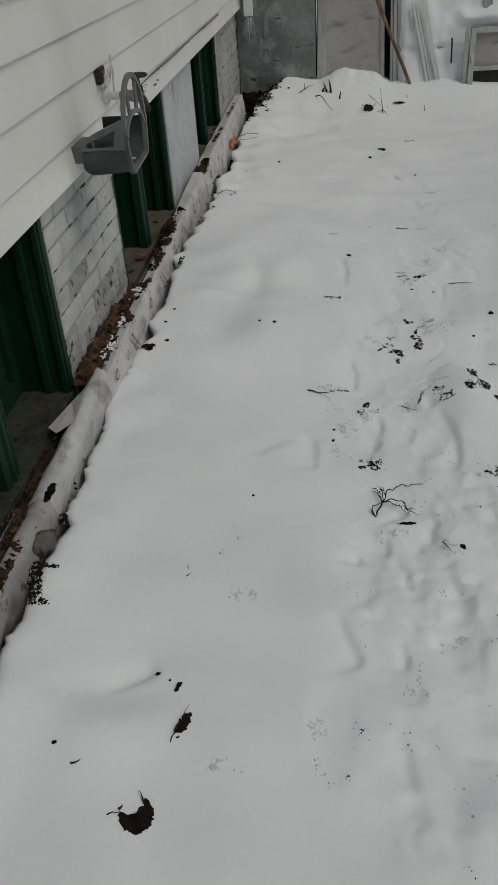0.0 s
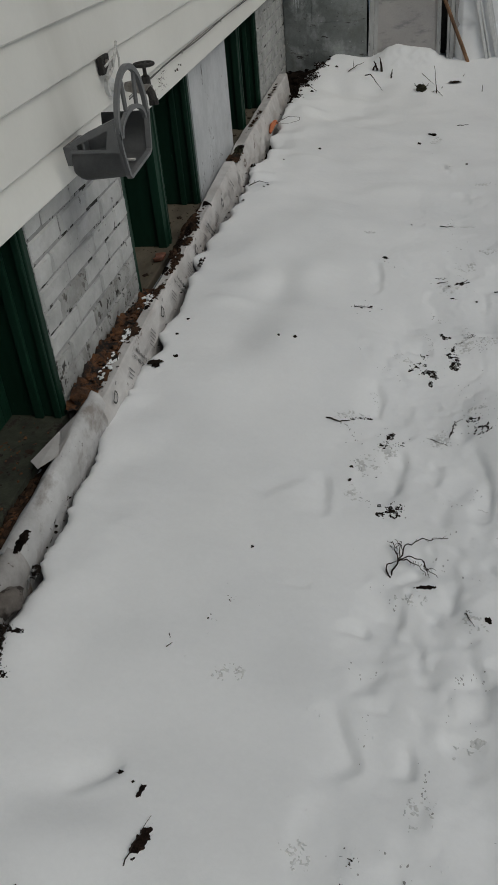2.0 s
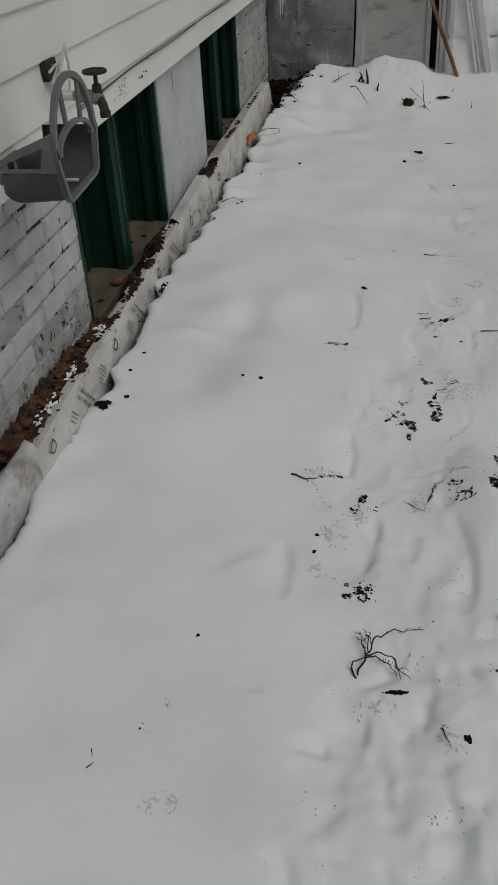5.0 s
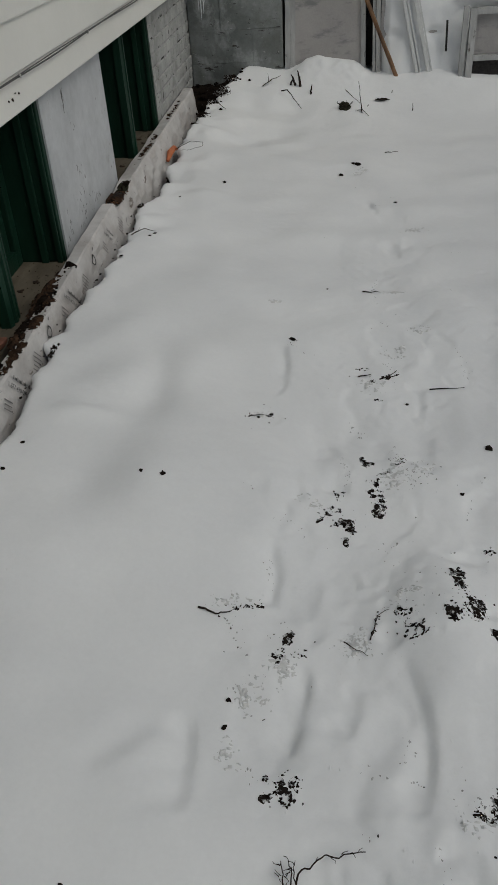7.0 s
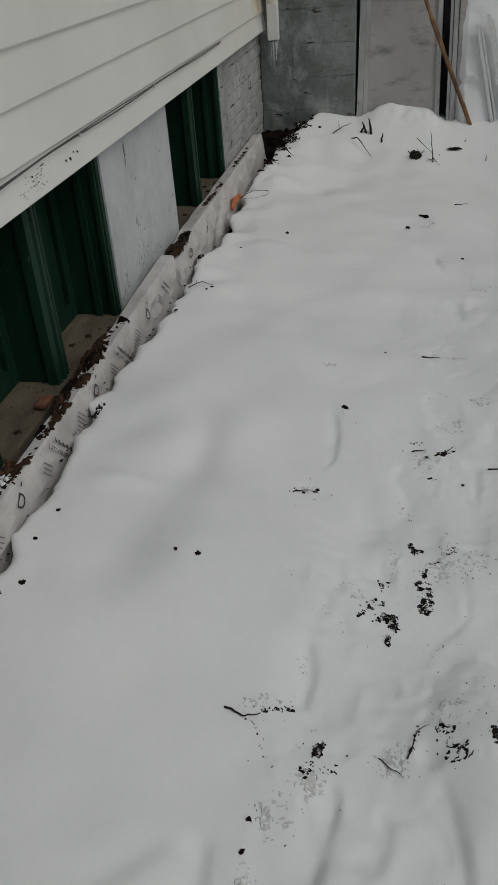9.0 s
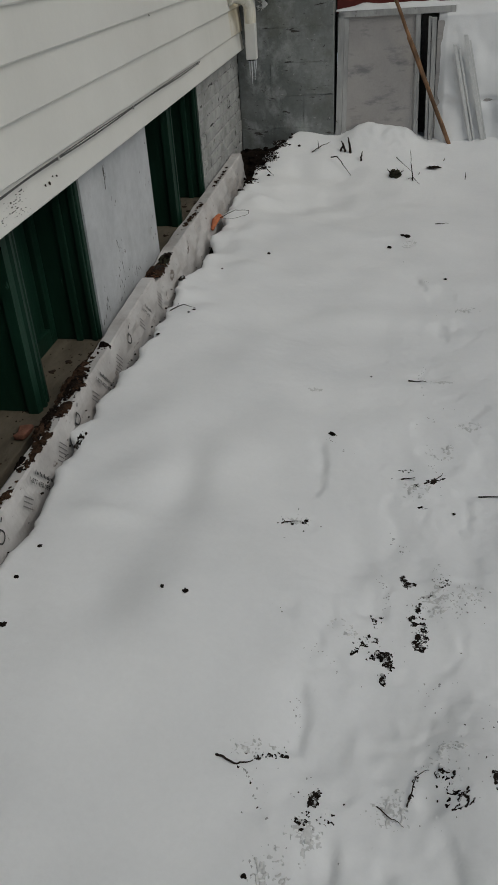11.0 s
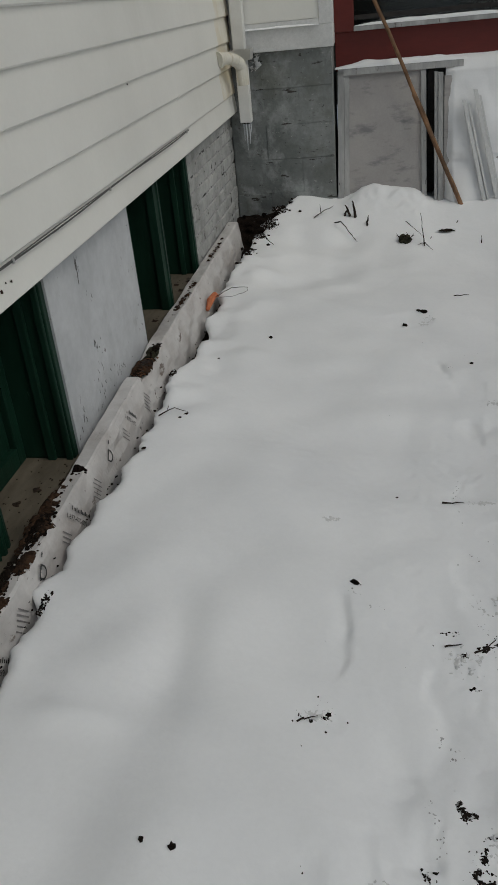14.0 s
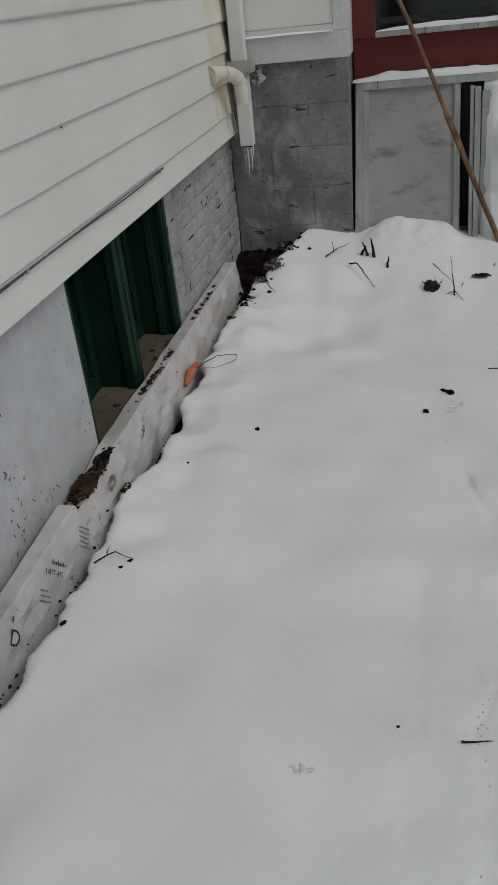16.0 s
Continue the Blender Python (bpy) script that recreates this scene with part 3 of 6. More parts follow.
# ---- red porch behind ----
RED_Y = 7.02
porch = thing("porch_wall", (0, 0, 0), "dark red painted porch wall with a wide dark window", "wall", kind="structure")
part("apron_board", box(-0.235, 6.0, RED_Y, RED_Y + 0.04, 0.80, 1.005, 0.004), RED, porch)
part("post", box(-0.235, -0.125, RED_Y - 0.015, RED_Y + 0.05, 1.005, 3.2, 0.005), RED, porch)
part("lower_wall", box(-0.235, 6.0, RED_Y + 0.02, RED_Y + 0.06, -0.4, 0.80), GREYWALL, porch)
part("upper_wall", box(-0.125, 6.0, RED_Y, RED_Y + 0.05, 2.1, 3.2), RED, porch)
part("window_pane", box(-0.125, 0.80, RED_Y + 0.03, RED_Y + 0.036, 1.03, 2.1), GLASS, porch)
part("pale_post", box(0.80, 0.93, RED_Y - 0.02, RED_Y + 0.05, 1.005, 2.1, 0.004), OLDWOOD, porch, "pale weathered post")
part("window_pane", box(0.93, 6.0, RED_Y + 0.03, RED_Y + 0.036, 1.03, 2.1), GLASS, porch)
part("window_sill", box(-0.125, 0.80, RED_Y - 0.035, RED_Y + 0.03, 1.006, 1.032, 0.004), OLDWOOD, porch, "grey weathered sill")
part("window_bar", box(-0.125, 0.80, RED_Y + 0.015, RED_Y + 0.03, 1.06, 1.085, 0.003), IRON, porch)
part("back_wall", box(-0.235, 6.0, 9.0, 9.1, -0.4, 3.2), DARKROOM, porch)
part("floor_slab", box(-0.235, 6.0, RED_Y + 0.06, 9.0, 0.7, 0.8), DARKROOM, porch)
part("top_slab", box(-0.235, 6.0, RED_Y + 0.06, 9.0, 3.1, 3.2), DARKROOM, porch)
part("end_panel", box(6.0, 6.1, RED_Y, 9.0, -0.4, 3.2), RED, porch)


def snow_ridge(name, x0, x1, y0, y1, z, h, label, seed=0.0):
    """A rounded line of snow lying on a ledge."""
    n = max(6, int((x1 - x0) / 0.02))
    verts, faces, m = [], [], 9
    for i in range(n + 1):
        x = x0 + (x1 - x0) * i / n
        hh = h * (0.55 + 0.6 * (0.5 + 0.5 * noise.noise((x * 9.0 + seed, seed, 0.0)))) * min(1.0, 4 * min(i, n - i) / n + 0.15)
        for k in range(m):
            a = math.pi * k / (m - 1)
            verts.append((x, (y0 + y1) / 2 - (y1 - y0) / 2 * math.cos(a) * (1 + 0.1 * noise.noise((x * 14, k, seed))), z + hh * math.sin(a) ** 0.7))
    for i in range(n):
        for k in range(m - 1):
            a = i * m + k
            faces.append((a, a + m, a + m + 1, a + 1))
    return tagged(new(name, mesh_of(name, verts, faces, SNOW, True)), label, "snow")


snow_ridge("snow_ledge", -0.12, 0.78, RED_Y - 0.036, RED_Y + 0.028, 1.031, 0.022, "thin snow lying on the porch window sill", 1.0)
snow_ridge("snow_ledge", -0.78, -0.30, BACK_Y - 0.05, BACK_Y - 0.012, 1.068, 0.010, "thin snow line on the skirt board", 3.0)


# ---- printed plastic wrap along the foundation ----
def wrap_section(y0, y1, inner, ridge, foot, top, label, ripple=0.004, seed=0.0, round_top=0.0, mat=WRAP):
    """A long bolster of plastic sheet: flat top, sloping front, creased surface."""
    n = int((y1 - y0) / 0.014)
    verts, faces = [], []
    prof_n = 0
    for i in range(n + 1):
        y = y0 + (y1 - y0) * i / n
        a, r, f, t = lerp_keys(inner, y), lerp_keys(ridge, y), lerp_keys(foot, y), lerp_keys(top, y)
        t += 0.005 * noise.noise((y * 4.0, seed, 0.0))
        prof = [(a, -0.05), (a - 0.002, t * 0.5), (a, t - 0.006), (a + 0.006, t), (a * 0.55 + r * 0.45, t + round_top), (r - 0.007, t + round_top * 0.4), (r, t - 0.006)]
        prof += [(r + (f - r) * u + 0.004 * math.sin(u * 3.1), (t - 0.006) * (1 - u) - 0.03 * u) for u in (0.2, 0.4, 0.6, 0.8, 1.0)] + [(f, -0.08)]
        prof_n = len(prof)
        for k, (x, z) in enumerate(prof):
            w = ripple * (1.5 if k > 6 else 0.6)
            p = Vector((x * 9.0, y * 13.0 - 40 * z * (1 if k > 6 else 0), z * 16.0 + seed))
            verts.append((x + w * noise.noise(p), y, z + 0.7 * w * noise.noise(p + Vector((7, 3, 1)))))
    for i in range(n):
        for k in range(prof_n - 1):
            a = i * prof_n + k
            faces.append((a, a + 1, a + prof_n + 1, a + prof_n))
    faces.append(tuple(range(prof_n)))
    faces.append(tuple(range(n * prof_n, (n + 1) * prof_n))[::-1])
    return tagged(new("foundation_wrap", mesh_of("foundation_wrap", verts, faces, mat, round_top > 0)), label, "plastic wrap", "wrap along the foundation")


wrap_far = wrap_section(4.262, 6.37, [(4.3, -0.832), (6.4, -0.838)], [(4.3, -0.772), (6.4, -0.778)], [(4.3, -0.738), (5.5, -0.745), (6.37, -0.762)], [(4.36, 0.085), (4.6, 0.12), (6.4, 0.122)],
                        "dirty white plastic-wrapped edging with a square end", 0.007, 2.0)
wrap_mid = wrap_section(2.06, 4.27, [(2.0, -0.782), (2.6, -0.786), (3.3, -0.80), (4.25, -0.822)], [(2.0, -0.745), (2.6, -0.745), (3.3, -0.754), (4.25, -0.765)], [(2.0, -0.735), (3.2, -0.738), (4.25, -0.735)],
                        [(2.06, 0.095), (2.4, 0.11), (3.3, 0.115), (4.27, 0.128)], "white plastic-wrapped edging printed in black, with soil on it", 0.0055, 5.0)
wrap_snowy = wrap_section(1.44, 2.08, [(1.4, -0.805), (2.1, -0.795)], [(1.4, -0.740), (1.73, -0.748), (2.1, -0.748)], [(1.4, -0.744), (1.73, -0.754), (2.1, -0.750)], [(1.44, 0.075), (1.75, 0.086), (1.95, 0.108), (2.08, 0.112)],
                          "rounded grey-white plastic edging, creased and snow-dusted", 0.008, 9.0, 0.016, WRAP_PALE)
wrap_near = wrap_section(-0.5, 1.46, [(-0.5, -0.815), (1.2, -0.805), (1.46, -0.795)], [(-0.5, -0.755), (1.2, -0.748), (1.46, -0.738)], [(-0.5, -0.760), (1.46, -0.744)], [(-0.5, 0.072), (1.30, 0.072), (1.46, 0.078)],
                         "grey-white plastic roll stained with brown soil", 0.009, 14.0, 0.016, WRAP_DIRTY)


def printed(text, y, size, mat, name="print", lift=0.4, across=0.3):
    """Lettering on the sloping front of the wrap, read down the slope, tops to the far end."""
    cu = bpy.data.curves.new(name, "FONT")
    cu.body, cu.size, cu.align_x, cu.align_y = text, size, "CENTER", "CENTER"
    tmp = bpy.data.objects.new(name, cu)
    scene.collection.objects.link(tmp)
    me = bpy.data.meshes.new_from_object(tmp.evaluated_get(bpy.context.evaluated_depsgraph_get()))
    bpy.data.objects.remove(tmp)
    me.materials.append(mat)
    return place_print(name, me, y, across)


def place_print(name, me, y, across):
    r, f = -0.745 - 0.012 * (y - 2.6), -0.736
    t = 0.112
    d = Vector((f - r, 0, -t - 0.024)).normalized()
    nrm = Vector((-d.z, 0, d.x))
    p = Vector((r, y, t)) + d * across * 0.13 + nrm * 0.0065
    m = Matrix((d, (0, 1, 0), nrm)).transposed().to_4x4()
    m.translation = p
    me.transform(m @ Matrix.Rotation(math.radians(42), 4, "Z"))
    ob = new(name, me)
    ob.parent = wrap_mid
    return ob


def bars(y, widths, gap, height, across, mat=INKGREY):
    for i, w in enumerate(widths):
        v = -i * gap
        place_print("print_line", mesh_of("print_line", [(-w / 2, v, 0), (w / 2, v, 0), (w / 2, v + height, 0), (-w / 2, v + height, 0)], [(0, 1, 2, 3)], mat), y, across)


def word(y, n, pitch, height, across):
    """Lettering too worn to read: a row of short bars."""
    for i in range(n):
        u = (i - n / 2) * pitch
        place_print("print_line", mesh_of("print_line", [(u, 0, 0), (u + pitch * 0.55, 0, 0), (u + pitch * 0.55, height * (0.7 if i % 3 else 1.0), 0), (u, height * (0.7 if i % 3 else 1.0), 0)], [(0, 1, 2, 3)], INK), y, across)


for k in range(4):
    y = 2.14 + 0.561 * k
    printed("D", y, 0.055, INK, across=0.36)
    bars(y + 0.02, [0.006, 0.006], 0.03, 0.012, 0.10, INK)
    if y + 0.26 < 4.2:
        word(y + 0.275, 13, 0.0082, 0.012, 0.47)
        printed("1-877-470-0991", y + 0.246, 0.020, INK, across=0.47)
        bars(y + 0.43, [0.05, 0.055, 0.05, 0.045, 0.05], 0.013, 0.0035, 0.40)
        bars(y + 0.17, [0.05, 0.045, 0.05], 0.013, 0.0035, 0.40)

# crumpled end of the near roll
def crumpled_end(x, y, z):
    knob = bmesh.new()
    bmesh.ops.create_icosphere(knob, subdivisions=3, radius=1.0)
    for v in knob.verts:
        d = v.co.normalized()
        v.co = Vector((x, y, z)) + (1 + 0.35 * noise.noise(d * 2.3) + 0.22 * noise.noise(d * 6.0)) * Vector((d.x * 0.030, d.y * 0.040, d.z * 0.028))
    return knob


part("crumpled_end", crumpled_end(-0.733, 1.345, 0.042), ROLL_END, wrap_near, smooth=True, label="dark crumpled end of the plastic roll")

# torn flap on the near wrap
flap = bmesh.new()
fl = [flap.verts.new(p) for p in ((-0.772, 2.00, 0.124), (-0.768, 1.79, 0.110), (-0.805, 1.735, 0.106), (-0.842, 1.775, 0.100), (-0.806, 1.90, 0.112))]
flap.faces.new(fl)
bmesh.ops.solidify(flap, geom=flap.faces[:], thickness=0.004)
solid("plastic_flap", flap, WRAP, "torn flap of white plastic folded over the edging", "plastic wrap")


# ---- soil, litter and clods ----
def lump_mesh(name, size, seed, mat, squash=0.6, detail=2, rough=0.85):
    bm = bmesh.new()
    bmesh.ops.create_icosphere(bm, subdivisions=detail, radius=1.0)
    for v in bm.verts:
        d = v.co.normalized()
        k = 1 + rough * noise.noise(d * 1.9 + Vector((seed, 0, 0))) + 0.5 * rough * noise.noise(d * 4.7 + Vector((0, seed, 0)))
        v.co = Vector((d.x * k * size, d.y * k * size, d.z * k * size * squash))
    me = bpy.data.meshes.new(name)
    bm.to_mesh(me)
    bm.free()
    me.materials.append(mat)
    return me


def clod(x, y, big, label="dark clod of frozen soil lying on the snow", mat=SOIL, seed=None, z=None, name="soil_clod", squash=0.6, category="soil clod", group="soil clods on the snow", rough=0.85):
    size = big * (0.72 if mat is SOIL else 1.0)
    ob = new(name, lump_mesh(name, size, seed if seed is not None else x * 31 + y * 17, mat, squash, 3 if rough < 0.5 else 2, rough))
    ob.location = (x, y, (snow_at(x, y) if z is None else z) + size * squash * 0.12)
    return tagged(ob, label, category, group)


def bare_patch(x, y, rx, ry, turn, label="ragged patch of dark soil showing through trodden snow", seed=0.0, cut=0.0, tread=0.0, mat=PATCHSOIL, step=0.0018):
    """Uneven soil that breaks through the snow in ragged islands."""
    verts, faces, index = [], [], {}
    nx, ny = int(1.25 * rx / step), int(1.25 * ry / step)
    for j in range(-ny, ny + 1):
        for i in range(-nx, nx + 1):
            u, v = i * step, j * step
            px, py = x + u * math.cos(turn) - v * math.sin(turn), y + u * math.sin(turn) + v * math.cos(turn)
            p = Vector((px, py, seed))
            r = math.sqrt((u / rx) ** 2 + (v / ry) ** 2)
            f = 0.70 * noise.noise(p * 42.0) + 0.80 * noise.noise(p * 105.0) + 0.85 * noise.noise(p * 255.0) + 0.22 - 0.80 * r ** 2.2 - cut
            if tread:
                f -= tread * max(0.0, math.sin(v * 330.0 + abs(u) * 160.0)) ** 2
            index[i, j] = (len(verts), f)
            verts.append((px, py, snow_at(px, py) + max(-0.010, min(0.0022, 0.012 * f)) + (0.002 * noise.noise(p * 120.0) if f > 0 else 0.0)))
    for j in range(-ny, ny):
        for i in range(-nx, nx):
            q = [index[i, j], index[i + 1, j], index[i + 1, j + 1], index[i, j + 1]]
            if max(w[1] for w in q) > -0.35:
                faces.append(tuple(w[0] for w in q))
    return tagged(new("soil_patch", mesh_of("soil_patch", verts, faces, mat)), label, "soil", "soil patches in the snow", "stuff")


def twig(points, radius, label="thin dark twig lying on the snow", name="twig", base=True, mat=TWIG, group="twigs on the snow"):
    """Points: x, y and height over the snow."""
    pts = [Vector((x, y, snow_at(x, y) + h)) for x, y, h in points]
    fine = []
    for a, b in zip(pts, pts[1:]):
        for k in range(4):
            p = a.lerp(b, k / 4)
            fine.append(p + min(0.005, radius * 2.0) * noise.noise_vector(p * 60.0))
    fine.append(pts[-1])
    radii = [0.72 * radius * (1 - 0.7 * i / (len(fine) - 1)) for i in range(len(fine))]
    return solid(name, tube(fine, radii, 6), mat, label, "twig", group=group)


def leaf(x, y, length, turn, label="curled dark dead leaf on the snow", lift=0.003, mat=DEADLEAF, bite=0.0, slim=0.55):
    """A crumpled leaf with a ragged rim; bite hollows one side to a crescent."""
    bm, n, rings = bmesh.new(), 36, []
    for q in (0.35, 0.7, 1.0):
        ring = []
        for k in range(n):
            a = 2 * math.pi * k / n
            r = 0.5 * length * q * (1 + q * (0.30 * noise.noise((math.cos(a) * 2, math.sin(a) * 2, x * 40)) + 0.28 * noise.noise((math.cos(a) * 6, math.sin(a) * 6, y * 40))))
            if bite:
                r *= 1 - bite * max(0.0, math.cos(a - 2.3)) ** 2
            u, v = r * math.cos(a), slim * r * math.sin(a)
            ring.append(bm.verts.new((u, v, lift + 0.10 * length * q * q * (0.5 + 0.8 * noise.noise((u * 70, v * 70, x * 9))))))
        rings.append(ring)
    mid = bm.verts.new((0, 0, lift))
    for k in range(n):
        bm.faces.new((mid, rings[0][k], rings[0][(k + 1) % n]))
        for a, b in zip(rings, rings[1:]):
            bm.faces.new((a[k], b[k], b[(k + 1) % n], a[(k + 1) % n]))
    bmesh.ops.solidify(bm, geom=bm.faces[:], thickness=0.0012)
    ob = solid("dead_leaf", bm, mat, label, "leaf", group="dead leaves")
    ob.matrix_world = pose(x, y, snow_at(x, y), 5, 3, turn)
    return ob


def island(name, x, y, half, inside, mat, label, rise=0.004, step=0.0016):
    """A thin ragged sheet whose outline is where inside(u, v) is over zero."""
    n, verts, faces, index = int(half / step), [], [], {}
    for j in range(-n, n + 1):
        for i in range(-n, n + 1):
            u, v = i * step, j * step
            p = Vector((x + u, y + v, 0))
            f = inside(u, v) + 0.004 * noise.noise(p * 110.0) + 0.004 * noise.noise(p * 260.0)
            index[i, j] = (len(verts), f)
            verts.append((x + u, y + v, snow_at(x + u, y + v) + max(-0.008, min(rise, 1.5 * f)) + (0.003 * noise.noise(p * 60.0) if f > 0.001 else 0.0)))
    for j in range(-n, n):
        for i in range(-n, n):
            q = [index[i, j], index[i + 1, j], index[i + 1, j + 1], index[i, j + 1]]
            if max(w[1] for w in q) > -0.004:
                faces.append(tuple(w[0] for w in q))
    return tagged(new(name, mesh_of(name, verts, faces, mat)), label, "leaf", "dead leaves")


def crumbs(name, places, mat, label, category, rough=0.8):
    """Many small crumbs that nobody would count, as one mesh."""
    bm = bmesh.new()
    for px, py, pz, s in places:
        made = bmesh.ops.create_icosphere(bm, subdivisions=1, radius=1.0)["verts"]
        for w in made:
            d = w.co.copy()
            k = 1 + rough * noise.noise(d * 2.1 + Vector((px * 70, py * 70, 0)))
            w.co = Vector((px + d.x * s * k, py + d.y * s * k * 1.3, pz + d.z * s * k * 0.55))
    return solid(name, bm, mat, label, category, "stuff")


# the brown litter behind the wrap
soil_strip("litter_bed", -0.84, -0.765, 2.02, 2.84, lambda x, y: 0.094 + (0.42 * max(0.0, -0.785 - x) + 0.010) * max(0.0, min(1.0, (2.72 - y) / 0.2, (y - 1.95) / 0.2)), RUST_SOIL, 0.022, 0.006, "rusty brown leaf litter packed behind the edging", "leaf litter")
crumbs("litter_lumps", [(random.uniform(-0.83, -0.785), random.triangular(2.04, 2.72, 2.3), random.uniform(0.10, 0.122), random.uniform(0.003, 0.012)) for k in range(260)], RUST_SOIL, "rusty brown lumps of leaf litter behind the edging", "leaf litter")
clod(-0.812, 2.075, 0.034, "round orange-brown clump of litter beside the edging", RUST_SOIL, 3.3, 0.105, "litter_lump", 0.8, "leaf litter", "litter lumps")
crumbs("snow_scraps", [(random.gauss(-0.783, 0.008), random.choice((2.22, 2.30, 2.42, 2.46, 2.70)) + random.gauss(0, 0.03), random.uniform(0.108, 0.122), random.uniform(0.002, 0.007)) for k in range(80)], SNOW, "ragged scraps of snow along the edging", "snow", 1.1)


def soil_smear(x, y, rx, ry, z, mat, label, seed=0.0, rise=0.010, cut=0.0):
    """A ragged crust of earth lying on a level top."""
    step, verts, faces, index = 0.0032, [], [], {}
    nx, ny = int(1.2 * rx / step), int(1.2 * ry / step)
    for j in range(-ny, ny + 1):
        for i in range(-nx, nx + 1):
            u, v = i * step, j * step
            p = Vector((x + u, y + v, seed))
            f = 0.55 * noise.noise(p * 22.0) + 0.45 * noise.noise(p * 60.0) + 0.35 * noise.noise(p * 140.0) + 0.42 - 0.9 * ((u / rx) ** 2 + (v / ry) ** 2) - cut
            index[i, j] = (len(verts), f)
            verts.append((x + u, y + v, z + max(-0.012, min(1.0, 1.6 * f) * rise) + 0.003 * noise.noise(p * 110.0)))
    for j in range(-ny, ny):
        for i in range(-nx, nx):
            w = [index[i, j], index[i + 1, j], index[i + 1, j + 1], index[i, j + 1]]
            if max(k[1] for k in w) > -0.2:
                faces.append(tuple(k[0] for k in w))
    return tagged(new("soil_crust", mesh_of("soil_crust", verts, faces, mat)), label, "soil", "soil on the edging", "stuff")


for x, y, rx, ry, z, m, cut in ((-0.798, 3.47, 0.030, 0.20, 0.117, BROWN_SOIL, 0.0), (-0.775, 3.37, 0.022, 0.09, 0.117, BROWN_SOIL, 0.1), (-0.780, 3.66, 0.026, 0.035, 0.120, SOIL, 0.15), (-0.792, 3.15, 0.020, 0.10, 0.116, BROWN_SOIL, 0.12),
                                (-0.785, 2.95, 0.014, 0.07, 0.114, SOIL, 0.25), (-0.800, 4.42, 0.034, 0.10, 0.104, BROWN_SOIL, -0.1), (-0.792, 4.52, 0.026, 0.055, 0.114, MOSS, 0.0), (-0.775, 2.66, 0.016, 0.03, 0.112, SOIL, 0.2), (-0.825, 1.62, 0.03, 0.14, 0.058, BROWN_SOIL, -0.1)):
    soil_smear(x, y, rx, ry, z, m, "crumbling brown soil caked on the plastic edging", y, 0.012, cut)
for x, y, ry, cut in ((-0.768, 3.25, 0.14, 0.34), (-0.768, 3.02, 0.15, 0.36), (-0.766, 2.76, 0.14, 0.36), (-0.770, 2.46, 0.12, 0.34), (-0.79, 3.85, 0.12, 0.42), (-0.80, 5.1, 0.4, 0.62), (-0.80, 5.8, 0.4, 0.64)):
    soil_smear(x, y, 0.024, ry, 0.116 + 0.004 * (y - 3.0), BROWN_SOIL, "thin brown dirt smeared on the plastic edging", y * 3.0, 0.005, cut)
soil_smear(-0.782, 1.18, 0.030, 0.22, 0.084, BROWN_SOIL, "wet brown soil lying on the plastic roll", 4.0, 0.008, 0.05)
soil_smear(-0.800, 1.47, 0.022, 0.16, 0.076, BROWN_SOIL, "wet brown soil lying on the plastic roll", 6.0, 0.008, 0.05)
soil_smear(-0.755, 1.48, 0.016, 0.05, 0.088, SOIL, "dark soil in the torn joint of the roll", 8.0, 0.006, 0.15)
# soil on the wrap, at its joints and on the near roll
for x, y, z, s, n, mat in ((-0.80, 4.38, 0.098, 0.040, 170, SOIL), (-0.795, 4.42, 0.104, 0.040, 130, RUST_SOIL), (-0.785, 4.54, 0.116, 0.022, 90, SOIL), (-0.785, 3.38, 0.118, 0.034, 120, SOIL), (-0.79, 3.18, 0.116, 0.03, 60, SOIL), (-0.815, 1.56, 0.062, 0.03, 70, RUST_SOIL), (-0.79, 1.12, 0.084, 0.03, 60, RUST_SOIL)):
    heap = []
    for k in range(int(1.6 * n)):
        u, v = random.gauss(0, 0.55), random.gauss(0, 1.3)
        heap.append((x + s * 0.5 * u, y + s * v, z + 0.012 * math.exp(-u * u - v * v * 0.5), random.uniform(0.0015, 0.006)))
    crumbs("soil_heap", heap, mat, "crumbling brown soil heaped on the plastic edging", "soil")
soil_strip("litter_bed.001", -0.90, -0.775, 0.9, 2.02, lambda x, y: 0.044 + 0.02 * noise.noise((x * 9, y * 7, 0)), BROWN_SOIL, 0.018, 0.010, "wet brown soil and rot below a basement window", "soil")
def on_wrap(y):
    return lerp_keys([(2.0, -0.765), (3.3, -0.778), (4.25, -0.80)], y) + random.uniform(-0.018, 0.016)


spots = [random.choice((3.38, 3.38, 3.2, 3.0, 2.75, 3.62, 2.5, 4.05, 2.3)) + random.gauss(0, 0.09) for k in range(230)]
crumbs("edging_soil", [(on_wrap(y), y, 0.114 + 0.009 * (y - 3.3), random.uniform(0.0008, 0.0034)) for y in spots], SOIL, "brown soil crumbs strewn on the plastic edging", "soil", 1.3)
crumbs("edging_litter", [(random.gauss(-0.800, 0.016), y, 0.080 + 0.02 * max(0.0, y - 1.2), random.uniform(0.002, 0.006)) for y in (random.uniform(0.70, 1.42) for k in range(700))], RUST_SOIL, "rusty litter crumbs on the plastic roll", "leaf litter", 1.2)
crumbs("sill_litter", [(random.uniform(-1.0, -0.85), random.uniform(1.1, 2.0), SILL_Z, random.uniform(0.002, 0.006)) for k in range(160)], RUST_SOIL, "rusty litter strewn over a basement sill", "leaf litter")
